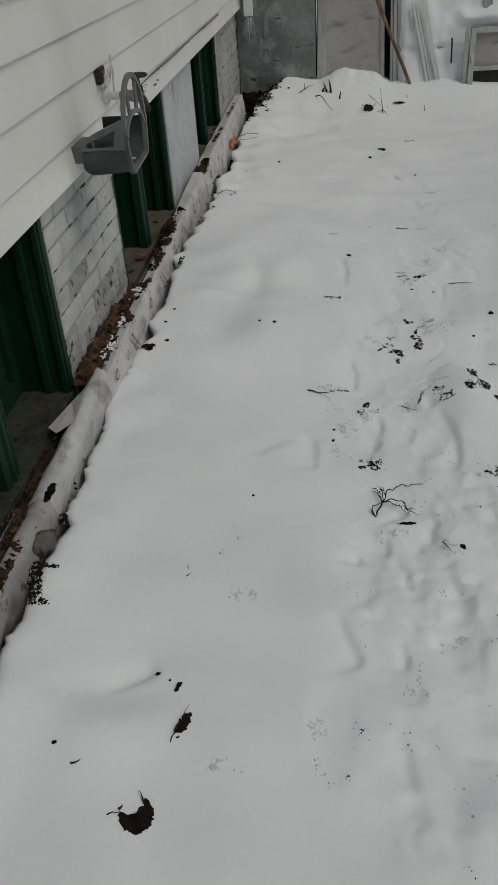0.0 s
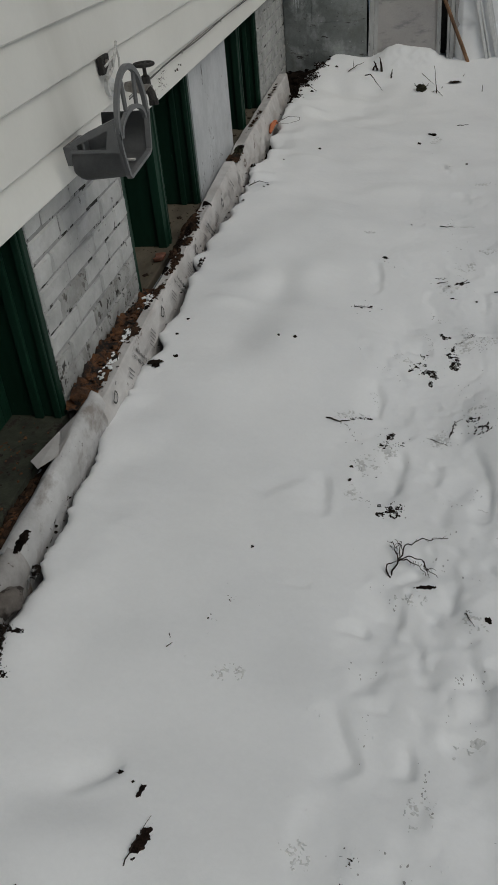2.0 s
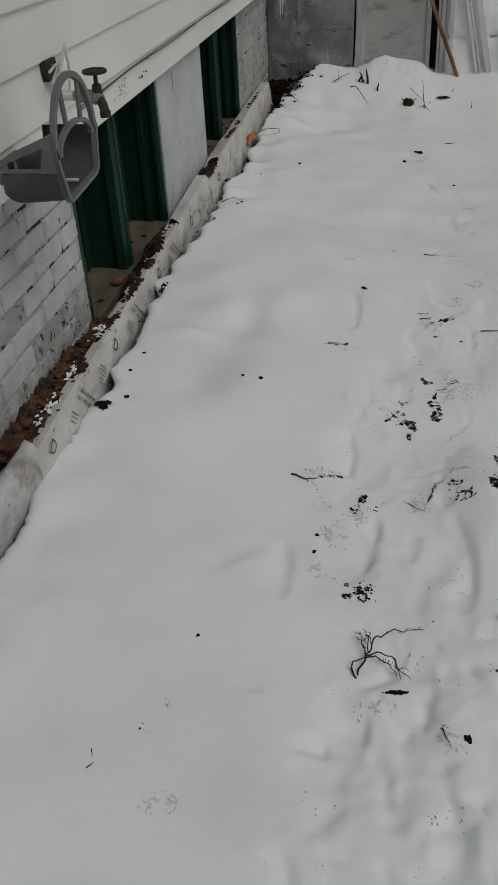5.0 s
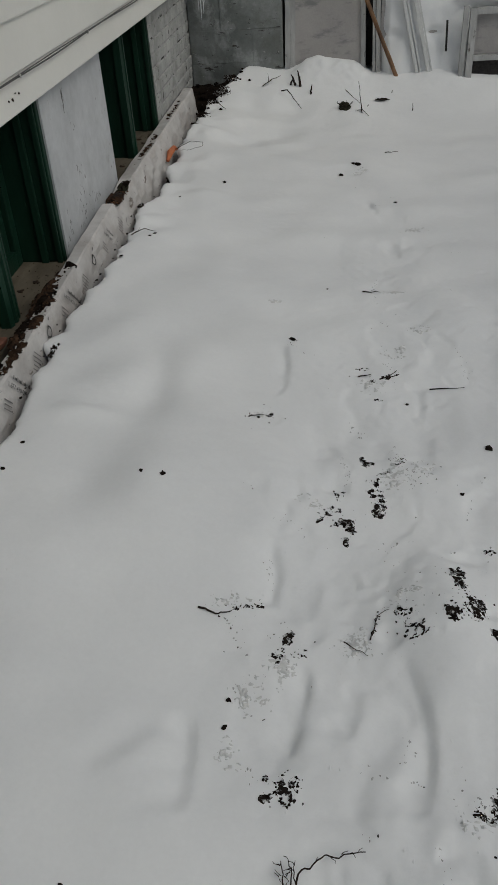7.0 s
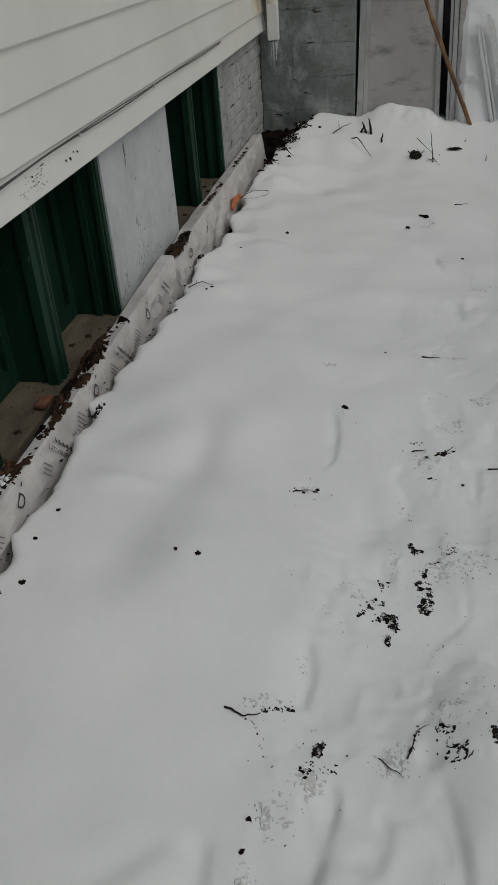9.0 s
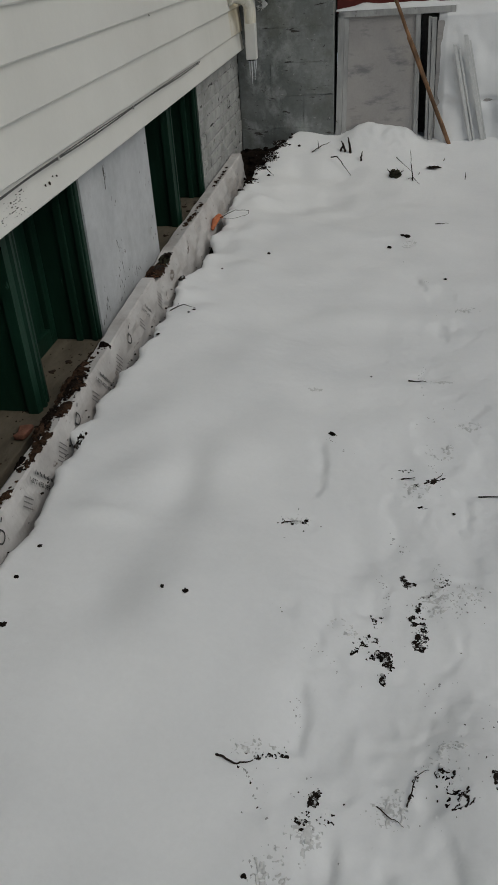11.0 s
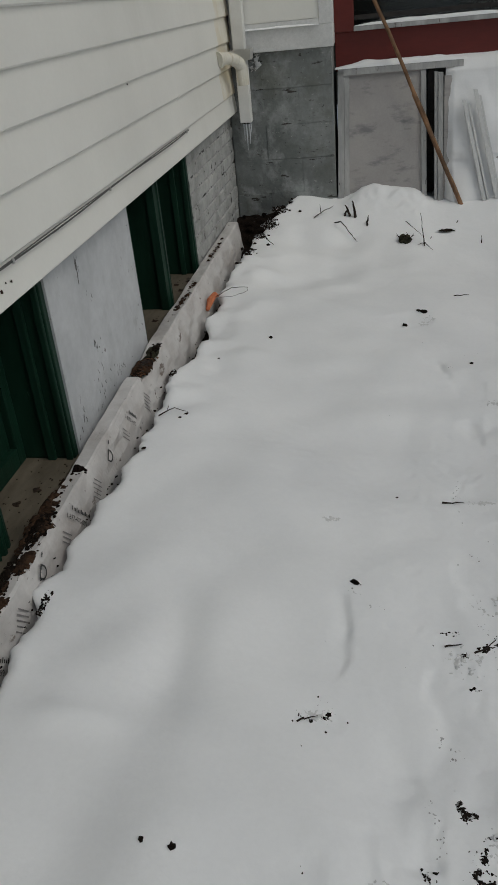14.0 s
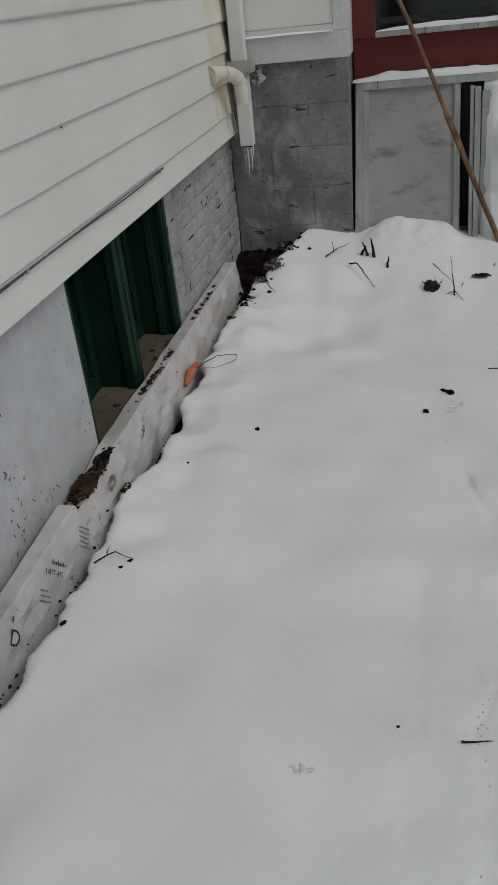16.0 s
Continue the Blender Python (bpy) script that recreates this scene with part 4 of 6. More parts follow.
crumbs("sill_soil", [(random.uniform(-0.99, -0.845), y, SILL_Z, random.uniform(0.001, 0.0032)) for y in [random.gauss(3.45, 0.22) for k in range(90)] + [random.gauss(5.2, 0.2) for k in range(70)] if 2.85 < y < 3.8 or 4.67 < y < 5.58], SOIL, "dark crumbs on the basement sills", "soil")
solid("brick_fragment", box(-0.885, -0.845, 3.12, 3.185, SILL_Z, SILL_Z + 0.018, 0.005, 0.008, 3), TERRACOTTA, "broken red brick piece on the basement window sill", "brick")
for k, (x, y) in enumerate(((-0.93, 3.55), (-0.90, 3.62), (-0.88, 5.34), (-0.92, 5.42), (-0.87, 5.47), (-0.90, 4.95), (-0.88, 3.0), (-0.93, 2.95), (-0.9, 1.62), (-0.93, 1.75), (-0.88, 1.85))):
    clod(x, y, 0.012, "brown dead leaf crumb on a basement sill", DEADLEAF, k, SILL_Z, "leaf_crumb", 0.35, "leaf", "leaf crumbs on the sills")
# edge of the snow: soil peeping out
edge_soil = []
for k in range(150):
    y = random.uniform(0.8, 6.6)
    x = snow_edge(y) + random.uniform(-0.016, 0.004)
    edge_soil.append((x, y, ground_height(x, y) - random.uniform(0.01, 0.05), random.uniform(0.0015, 0.0045)))
crumbs("edge_soil", edge_soil, SOIL, "dark soil crumbs along the edge of the snow", "soil", 1.3)
for x, y, rx, ry in ((-0.728, 1.265, 0.018, 0.03), (-0.712, 1.215, 0.016, 0.036), (-0.690, 1.187, 0.020, 0.016), (-0.700, 1.285, 0.022, 0.010), (-0.720, 1.46, 0.010, 0.02), (-0.70, 3.17, 0.012, 0.04), (-0.715, 4.50, 0.012, 0.03), (-0.64, 6.3, 0.04, 0.05),
                     (-0.60, 6.45, 0.05, 0.05), (-0.56, 6.60, 0.05, 0.04), (-0.66, 6.12, 0.02, 0.04), (-0.69, 5.85, 0.02, 0.03)):
    bare_patch(x, y, rx, ry, 0.0, "dark soil and rot breaking through the snow's edge", cut=-0.1)
for k in range(22):
    y = random.uniform(6.3, 6.76)
    x = random.uniform(-0.83, snow_edge(y) + 0.03)
    clod(x, y, random.uniform(0.012, 0.03), "dark wet clod in the bare house corner", SOIL, k, -0.022 + 0.10 * (y - 6.3) / 0.5, "soil_clod", 0.6, "soil clod", "clods in the house corner")
for k in range(4):
    y = random.uniform(6.5, 6.74)
    x = snow_edge(y) + random.uniform(-0.05, 0.03)
    clod(x, y, random.uniform(0.010, 0.017), "small lump of snow on the bare soil", SNOW, k + 50, 0.012 + 0.12 * (y - 6.3) / 0.5, "snow_lump", 0.7, "snow", "snow lumps")

# single clods and bits on the snow
LEAFBROWN = material("brown_leaf", (0.004, 0.003, 0.003), (0.034, 0.020, 0.014), 45.0, 0.9, 1.0, 160.0, spec=0.1, depth=0.008)
island("dead_leaf", -0.379, 0.712, 0.055, lambda u, v: min(0.031 - math.hypot(u - 0.006, (v + 0.002) * 0.9), math.hypot(u + 0.012, v - 0.024) - 0.026), LEAFBROWN, "curled crescent-shaped brown dead leaf on the snow", 0.006)
twig([(-0.366, 0.734, 0.004), (-0.376, 0.752, 0.008)], 0.003)
twig([(-0.422, 0.700, 0.0), (-0.412, 0.706, 0.006), (-0.402, 0.708, 0.006)], 0.002)
twig([(-0.405, 0.716, 0.003), (-0.40, 0.722, 0.006)], 0.004)
island("dead_leaf", -0.320, 0.906, 0.05, lambda u, v: 0.016 - math.hypot(u * 1.4 - v * 0.35, v * 0.62) + 0.011 * noise.noise((u * 130, v * 130, 3.0)), LEAFBROWN, "ragged brown dead leaf standing in the snow", 0.007)
twig([(-0.339, 0.858, 0.0), (-0.327, 0.896, 0.010), (-0.314, 0.95, 0.006)], 0.0018)
island("dead_leaf", -0.346, 0.997, 0.03, lambda u, v: 0.008 - math.hypot(u * 1.6 - v * 0.5, v * 0.6), LEAFBROWN, "small dark dead leaf on the snow", 0.004)
for x, y, s in ((-0.395, 1.028, 0.007), (-0.366, 1.012, 0.004), (-0.556, 0.829, 0.006), (-0.634, 2.458, 0.010), (-0.665, 2.606, 0.008), (-0.254, 1.661, 0.006), (0.294, 1.508, 0.011),
                (0.361, 1.687, 0.004), (0.007, 3.358, 0.014), (-0.317, 2.612, 0.007), (-0.262, 2.605, 0.009), (-0.412, 4.957, 0.013), (0.228, 5.325, 0.022), (0.205, 5.34, 0.013), (0.144, 5.205, 0.016), (0.393, 4.787, 0.010),
                (-0.653, 2.721, 0.008), (-0.447, 6.60, 0.014), (-0.582, 6.54, 0.018), (-0.584, 6.175, 0.016), (-0.55, 6.62, 0.02), (-0.703, 6.071, 0.012), (0.109, 3.75, 0.005), (-0.041, 1.977, 0.007), (-0.039, 2.035, 0.007),
                (0.549, 2.85, 0.012), (-0.582, 4.693, 0.006), (-0.60, 4.12, 0.008), (-0.585, 4.15, 0.010), (0.46, 2.66, 0.007), (-0.03, 2.964, 0.008), (0.35, 3.06, 0.006)):
    clod(x, y, s)
clod(-0.684, 2.397, 0.016)
island("dead_leaf", 0.160, 1.597, 0.045, lambda u, v: 0.008 - math.hypot(u * 0.30 + v * 0.2, v * 1.5 - u * 0.42), LEAFBROWN, "dark dead leaf lying beside the branch", 0.004)
leaf(0.381, 6.44, 0.09, 5)
leaf(-0.663, 3.897, 0.022, 70)
leaf(-0.69, 2.41, 0.05, 20)
for pts, r in (([(-0.512, 0.789, 0.0), (-0.496, 0.797, 0.004)], 0.003), ([(-0.128, 2.254, 0.001), (-0.108, 2.243, 0.003), (-0.085, 2.241, 0.003), (-0.064, 2.250, 0.003), (-0.050, 2.266, 0.001)], 0.0036), ([(0.21, 3.185, 0.002), (0.25, 3.19, 0.004)], 0.0035),
               ([(0.275, 3.165, 0.002), (0.30, 3.18, 0.008), (0.325, 3.215, 0.004)], 0.0035), ([(0.247, 1.525, 0.0), (0.254, 1.500, 0.004), (0.262, 1.478, 0.004)], 0.002), ([(-0.388, 1.365, 0.0), (-0.38, 1.345, 0.004)], 0.0018),
               ([(-0.382, 1.322, 0.0), (-0.372, 1.335, 0.003)], 0.0018), ([(0.232, 2.20, 0.002), (0.237, 2.235, 0.008), (0.247, 2.258, 0.008), (0.270, 2.272, 0.002)], 0.0022), ([(0.178, 2.20, 0.0), (0.20, 2.178, 0.003), (0.225, 2.165, 0.001)], 0.002),
               ([(-0.675, 4.13, 0.004), (-0.63, 4.165, 0.018), (-0.58, 4.15, 0.010)], 0.0035), ([(-0.65, 4.16, 0.010), (-0.66, 4.20, 0.02)], 0.002), ([(0.37, 5.53, 0.002), (0.44, 5.55, 0.003)], 0.004),
               ([(0.23, 3.725, 0.002), (0.29, 3.745, 0.003)], 0.004), ([(0.42, 3.14, 0.002), (0.52, 3.15, 0.003)], 0.003), ([(-0.09, 2.93, 0.001), (-0.05, 2.955, 0.003)], 0.003),
               ([(-0.238, 6.47, 0.015), (-0.20, 6.45, 0.045), (-0.15, 6.40, 0.03), (-0.109, 6.36, 0.004)], 0.006), ([(-0.36, 6.53, 0.006), (-0.30, 6.56, 0.03), (-0.25, 6.60, 0.035)], 0.005),
               ([(-0.32, 6.55, 0.015), (-0.325, 6.55, 0.07)], 0.004), ([(0.257, 6.26, 0.0), (0.25, 6.30, 0.06), (0.236, 6.33, 0.145)], 0.005), ([(0.255, 6.27, 0.01), (0.22, 6.25, 0.012)], 0.004),
               ([(0.255, 6.265, 0.02), (0.30, 6.21, 0.006)], 0.0035), ([(0.16, 6.44, 0.055), (0.25, 6.36, 0.008)], 0.0035), ([(0.30, 6.37, 0.0), (0.29, 6.33, 0.004)], 0.004), ([(0.56, 6.30, 0.0), (0.56, 6.305, 0.04)], 0.004),
               ([(0.44, 6.52, 0.0), (0.45, 6.53, 0.008)], 0.005), ([(-0.60, 6.22, 0.02), (-0.55, 6.16, 0.004)], 0.004)):
    twig(pts, r)
# stiff black stalks by the drift
for x, y, h, r, tip in ((-0.152, 6.56, 0.060, 0.013, -0.030), (-0.124, 6.55, 0.085, 0.014, -0.016), (-0.060, 6.49, 0.045, 0.010, 0.012), (-0.188, 6.57, 0.035, 0.012, 0.024)):
    twig([(x, y, -0.02), (x + tip * 0.4, y, h * 0.6), (x + tip, y + 0.01, h)], r, "short stiff black plant stalk standing in snow", "plant_stalk", group="black stalks")
rot = random.Random(8)
for k in range(20):
    y = rot.uniform(5.95, 6.72)
    x = snow_edge(y) + abs(rot.gauss(0.0, 0.05))
    clod(x, y, rot.uniform(0.006, 0.016), seed=k * 2.3)
# dark moss ball
moss = clod(0.156, 6.325, 0.034, "ragged dark green-black clump of frozen plant", MOSS, 5.0, None, "plant_clump", 0.85, "plant", rough=0.49)
for k in range(14):
    a = random.uniform(0, 6.28)
    part("stem", tube([(0.02 * math.cos(a), 0.02 * math.sin(a), 0.0), (0.036 * math.cos(a), 0.032 * math.sin(a), 0.02), (0.05 * math.cos(a + 0.3), 0.045 * math.sin(a + 0.3), random.uniform(0.0, 0.045))], [0.002, 0.0016, 0.0008], 5), TWIG, moss)

# dead branch that arches from the snow
branch = thing("dead_branch", (0, 0, 0), "thin dark dead branch arching out of the snow", "branch")


def limb(points, radius, name="limb", parent=None):
    pts = [Vector((x, y, snow_at(0.09, 1.62) + 0.52 * h)) for x, y, h in points]
    fine = []
    for a, b in zip(pts, pts[1:]):
        for k in range(4):
            p = a.lerp(b, k / 4)
            fine.append(p + 0.006 * noise.noise_vector(p * 75.0))
    fine.append(pts[-1])
    return part(name, tube(fine, [0.58 * radius * (1 - 0.6 * i / (len(fine) - 1)) for i in range(len(fine))], 6), TWIG, parent)


main = limb([(0.078, 1.622, -0.01), (0.084, 1.642, 0.015), (0.094, 1.666, 0.03), (0.106, 1.696, 0.035), (0.111, 1.717, 0.035), (0.127, 1.730, 0.03), (0.147, 1.748, 0.03), (0.172, 1.748, 0.028), (0.189, 1.756, 0.025), (0.214, 1.762, 0.02)], 0.0036, "limb", branch)
limb([(0.078, 1.622, 0.0), (0.066, 1.640, 0.02)], 0.0036, "limb", branch)
limb([(0.074, 1.628, 0.0), (0.070, 1.650, 0.025), (0.084, 1.662, 0.03), (0.096, 1.668, 0.03)], 0.0032, "limb", branch)
lower = limb([(0.094, 1.666, 0.03), (0.110, 1.680, 0.035), (0.128, 1.682, 0.035), (0.152, 1.670, 0.03), (0.169, 1.648, 0.015), (0.187, 1.632, 0.004)], 0.0032, "limb", branch)
limb([(0.092, 1.664, 0.03), (0.115, 1.670, 0.03), (0.140, 1.660, 0.02), (0.154, 1.650, 0.01), (0.160, 1.636, 0.002)], 0.0028, "limb", branch)
limb([(0.150, 1.672, 0.03), (0.163, 1.652, 0.015), (0.168, 1.630, 0.003)], 0.0024, "limb", branch)
limb([(0.165, 1.654, 0.015), (0.174, 1.658, 0.014), (0.184, 1.652, 0.010)], 0.0018, "limb", branch)
limb([(0.096, 1.676, 0.03), (0.088, 1.695, 0.035), (0.083, 1.716, 0.035), (0.080, 1.736, 0.03)], 0.0026, "limb", branch)
limb([(0.098, 1.682, 0.03), (0.096, 1.708, 0.035), (0.092, 1.732, 0.03), (0.084, 1.744, 0.03)], 0.0024, "limb", branch)
limb([(0.106, 1.698, 0.035), (0.101, 1.716, 0.035), (0.103, 1.738, 0.03)], 0.0020, "limb", branch)
spurs = random.Random(12)
for k in range(16):
    x, y = spurs.uniform(0.078, 0.104), spurs.uniform(1.690, 1.736)
    limb([(x, y, 0.03), (x + spurs.uniform(-0.014, 0.012), y + spurs.uniform(-0.006, 0.012), 0.034)], 0.0015, "spur", main)
for x, y, dx, dy in ((0.135, 1.737, 0.004, 0.010), (0.160, 1.748, 0.006, -0.010), (0.178, 1.752, 0.008, 0.008), (0.192, 1.757, 0.006, -0.008), (0.203, 1.760, 0.006, 0.006)):
    limb([(x, y, 0.028), (x + dx, y + dy, 0.028)], 0.0013, "spur", main)
for k in range(9):
    x = 0.125 + 0.006 * k
    y = 1.676 - 0.55 * max(0.0, x - 0.135)
    limb([(x, y, 0.02), (x + spurs.uniform(-0.004, 0.010), y - spurs.uniform(0.004, 0.014), 0.008)], 0.0013, "spur", lower)

# bare patches in the trodden snow
for x, y, rx, ry, turn, cut, tread in ((0.176, 2.545, 0.030, 0.016, 0.2, -0.25, 0), (0.195, 2.525, 0.018, 0.026, 0.3, -0.05, 0), (0.180, 2.485, 0.008, 0.022, 0.0, -0.1, 0), (0.140, 2.58, 0.030, 0.020, 0.7, -0.05, 0), (0.118, 2.545, 0.010, 0.026, -0.5, 0.05, 0),
                                       (0.160, 2.655, 0.020, 0.032, 0.0, 0.05, 0), (0.252, 2.66, 0.024, 0.062, 0.1, 0.0, 0.5), (0.260, 2.595, 0.022, 0.024, 0.3, -0.15, 0), (0.230, 2.775, 0.018, 0.034, 0.5, 0.1, 0), (0.275, 2.735, 0.022, 0.01, 0.3, 0.1, 0), (0.31, 2.78, 0.03, 0.03, 0.3, 0.3, 0),
                                       (0.420, 2.355, 0.018, 0.060, 0.05, -0.25, 0), (0.395, 2.245, 0.022, 0.028, 0.0, -0.2, 0), (0.445, 2.265, 0.024, 0.040, 0.0, -0.2, 0), (0.480, 2.215, 0.016, 0.016, 0.0, 0.0, 0), (0.501, 2.478, 0.016, 0.014, 0.0, 0.0, 0),
                                       (0.318, 2.212, 0.026, 0.022, -0.5, -0.1, 0), (0.300, 2.255, 0.020, 0.020, 0.3, -0.05, 0), (0.243, 2.245, 0.008, 0.04, -0.2, 0.0, 0), (0.062, 2.20, 0.012, 0.022, -0.2, -0.15, 0), (0.048, 2.155, 0.016, 0.026, -0.3, -0.05, 0), (0.09, 2.16, 0.02, 0.02, 0, 0.3, 0),
                                       (0.080, 1.868, 0.024, 0.034, -0.3, -0.25, 0.55), (0.045, 1.885, 0.010, 0.012, 0.0, -0.1, 0), (0.042, 1.845, 0.012, 0.014, 0.0, -0.1, 0), (0.456, 1.872, 0.030, 0.036, 0.1, -0.15, 0), (0.415, 1.852, 0.030, 0.016, 0.1, 0.1, 0),
                                       (-0.05, 2.262, 0.012, 0.008, 0.2, -0.05, 0), (-0.02, 2.275, 0.03, 0.010, 0.2, 0.2, 0), (0.27, 3.07, 0.016, 0.010, 0.0, 0.0, 0), (0.232, 3.225, 0.030, 0.009, 0.2, -0.05, 0), (0.300, 3.185, 0.034, 0.010, 0.5, -0.05, 0), (0.25, 3.16, 0.02, 0.01, 0.3, 0.15, 0),
                                       (-0.035, 2.955, 0.012, 0.010, 0.0, 0.0, 0), (-0.075, 2.945, 0.026, 0.008, -0.4, 0.15, 0), (0.02, 0.935, 0.03, 0.03, 0.2, 0.42, 0), 
                                       ):
    bare_patch(x, y, rx, ry, turn, seed=x * 7 + y, cut=cut, tread=tread)

# ragged grey smears round the trodden marks
for x, y, rx, ry, cut in ((0.0, 2.05, 0.05, 0.06, 0.10), (-0.03, 1.93, 0.04, 0.05, 0.15), (0.20, 2.20, 0.05, 0.05, 0.1), (0.06, 2.12, 0.045, 0.05, 0.0), (0.30, 2.72, 0.05, 0.07, 0.1), (0.25, 3.14, 0.06, 0.05, 0.1), (0.32, 3.32, 0.06, 0.05, 0.1), (0.37, 2.76, 0.04, 0.05, 0.05), (-0.06, 2.28, 0.06, 0.03, 0.1),
                          (0.26, 1.49, 0.04, 0.04, 0.1), (-0.24, 1.285, 0.045, 0.03, 0.12), (0.23, 1.19, 0.05, 0.025, 0.05), (0.36, 1.05, 0.035, 0.06, 0.1), (-0.055, 0.935, 0.04, 0.035, 0.05)):
    bare_patch(x, y, rx, ry, 0.2, "ragged grey smear in the trodden snow", x * 5 + y, cut + 0.17, 0.0, SMUDGE, 0.0030)
for x, y, rx, ry, cut in ((-0.235, 0.82, 0.05, 0.03, 0.15), (0.40, 1.83, 0.05, 0.03, 0.05), (0.13, 1.56, 0.05, 0.03, 0.15), (-0.05, 2.955, 0.045, 0.025, 0.0), (0.33, 3.75, 0.06, 0.03, 0.05), (-0.07, 3.61, 0.04, 0.02, 0.1), (0.30, 2.30, 0.05, 0.06, 0.1), (0.40, 3.45, 0.06, 0.03, 0.1), (0.09, 2.60, 0.04, 0.05, 0.15), (0.45, 4.45, 0.08, 0.04, 0.15), (0.23, 5.24, 0.05, 0.05, 0.15), (0.15, 1.05, 0.04, 0.05, 0.15), (0.30, 0.84, 0.04, 0.05, 0.15)):
    bare_patch(x, y, rx, ry, 0.1, "ragged grey smear in the trodden snow", x * 5 + y, cut + 0.17, 0.0, SMUDGE, 0.0030)

# specks of soil scattered over the trodden strip
specks, chips, grey = [], [], []
for cx, cy, spread in ((0.17, 2.54, 0.035), (0.25, 2.66, 0.035), (0.42, 2.30, 0.04), (0.31, 2.22, 0.03), (0.05, 2.17, 0.03), (0.08, 1.86, 0.026), (0.44, 1.86, 0.035), (0.28, 3.19, 0.04), (-0.05, 2.95, 0.025), (-0.05, 2.25, 0.04), (0.37, 2.76, 0.04), (0.01, 3.34, 0.012)):
    for k in range(22):
        x, y = random.gauss(cx, spread), random.gauss(cy, spread * 1.2)
        specks.append((x, y, snow_at(x, y) - 0.0005, random.choice((0.0006, 0.0008, 0.0010, 0.0014, 0.0022))))
for cx, cy, sx, sy, n in ((0.12, 2.1, 0.16, 0.25, 9), (0.30, 2.5, 0.14, 0.25, 10), (0.30, 3.15, 0.14, 0.25, 10), (0.25, 1.5, 0.14, 0.25, 6), (-0.24, 1.42, 0.05, 0.06, 4), (0.45, 1.9, 0.1, 0.2, 6), (0.38, 3.8, 0.14, 0.3, 6), (0.02, 0.93, 0.05, 0.05, 3), (0.40, 4.6, 0.15, 0.3, 4), (0.3, 1.0, 0.15, 0.3, 6)):
    for k in range(n):
        x0, y0, a = random.gauss(cx, sx), random.gauss(cy, sy), random.gauss(0.1, 0.5)
        run = random.uniform(0.008, 0.04)
        for q in range(random.randint(2, 8)):
            d = random.uniform(-run, run)
            x, y = x0 + d * math.cos(a) + random.gauss(0, 0.003), y0 + d * math.sin(a) + random.gauss(0, 0.004)
            (specks if q % 3 == 0 else grey).append((x, y, snow_at(x, y) - 0.0005, random.choice((0.0007, 0.0009, 0.0011, 0.0014, 0.0022))))
    for k in range(n * 2):
        x0, y0 = random.gauss(cx, sx * 1.2), random.gauss(cy, sy * 1.2)
        for q in range(random.randint(1, 5)):
            x, y = x0 + random.gauss(0, 0.012), y0 + random.gauss(0, 0.012)
            chips.append((x, y, snow_at(x, y) - 0.0005, random.uniform(0.001, 0.0032)))
# grey crumbs along the footprint rims colour in the shade of dents
smears = grey
for fx, fy, a in FEET:
    if fy < 4.0:
        for arc in range(2):
            mid, half = random.uniform(0, 6.28), random.uniform(0.3, 0.9)
            for q in range(18):
                b, r = mid + random.uniform(-half, half), random.gauss(1.0, 0.10)
                u, v = 0.052 * r * math.cos(b), 0.135 * r * math.sin(b)
                x, y = fx + u * math.cos(a) - v * math.sin(a), fy + u * math.sin(a) + v * math.cos(a)
                smears.append((x, y, snow_at(x, y) - 0.0008, random.uniform(0.0008, 0.0028)))
crumbs("dirty_snow_crumbs", smears, DENTGREY, "grey crumbs for dirt and for the shade of small dents round old footprints", "snow", 1.2)
crumbs("soil_specks", specks, SOIL, "scattered specks of dark soil on trodden snow", "soil", 1.2)
crumbs("snow_crumbs", chips, SNOW, "loose crumbs of trodden snow", "snow", 1.0)

# ---- hose hanger and garden tap ----
hanger = thing("hose_hanger", (0, 0, 0), "grey plastic hose hanger with an arched front, fixed to the siding", "hose hanger")


def sheet_loft(path, x0, x1, thick):
    """A folded sheet: a (y, z) path drawn out along x with a thickness."""
    pts = [Vector((0, *p)) for p in path]
    ins = []
    for i, p in enumerate(pts):
        d = (pts[min(i + 1, len(pts) - 1)] - pts[max(i - 1, 0)]).normalized()
        ins.append(p + Vector((0, -d.z, d.y)) * thick)
    return prism([(p.y, p.z) for p in pts] + [(p.y, p.z) for p in ins[::-1]], "x", x0, x1)


WALL_END = [(2.338, 0.724), (2.331, 0.700), (2.332, 0.672), (2.340, 0.652), (2.356, 0.641), (2.395, 0.637), (2.56, 0.648), (2.578, 0.658), (2.604, 0.765)]
FRONT_END = [(2.340, 0.745), (2.345, 0.712), (2.353, 0.685), (2.364, 0.658), (2.376, 0.644), (2.395, 0.637), (2.56, 0.648), (2.578, 0.658), (2.604, 0.765)]


def trough_loft(n=14, thick=0.005):
    """A sheet trough whose round wall end runs out into a faceted mouth."""
    bm, rows = bmesh.new(), []
    for i in range(n + 1):
        t = (i / n) ** 1.3
        x = -0.790 + 0.128 * i / n
        shrink = 0.010 * max(0.0, 1 - i / 3) ** 2
        rows.append([bm.verts.new((x, y + (q - y) * t + (shrink if k < 5 else 0.0), z + (w - z) * t + (shrink if 2 < k < 7 else 0.0))) for k, ((y, z), (q, w)) in enumerate(zip(WALL_END, FRONT_END))])
    for r, o in zip(rows, rows[1:]):
        for k in range(len(r) - 1):
            bm.faces.new((r[k], r[k + 1], o[k + 1], o[k]))
    bmesh.ops.solidify(bm, geom=bm.faces[:], thickness=thick)
    bmesh.ops.recalc_face_normals(bm, faces=bm.faces[:])
    return bm


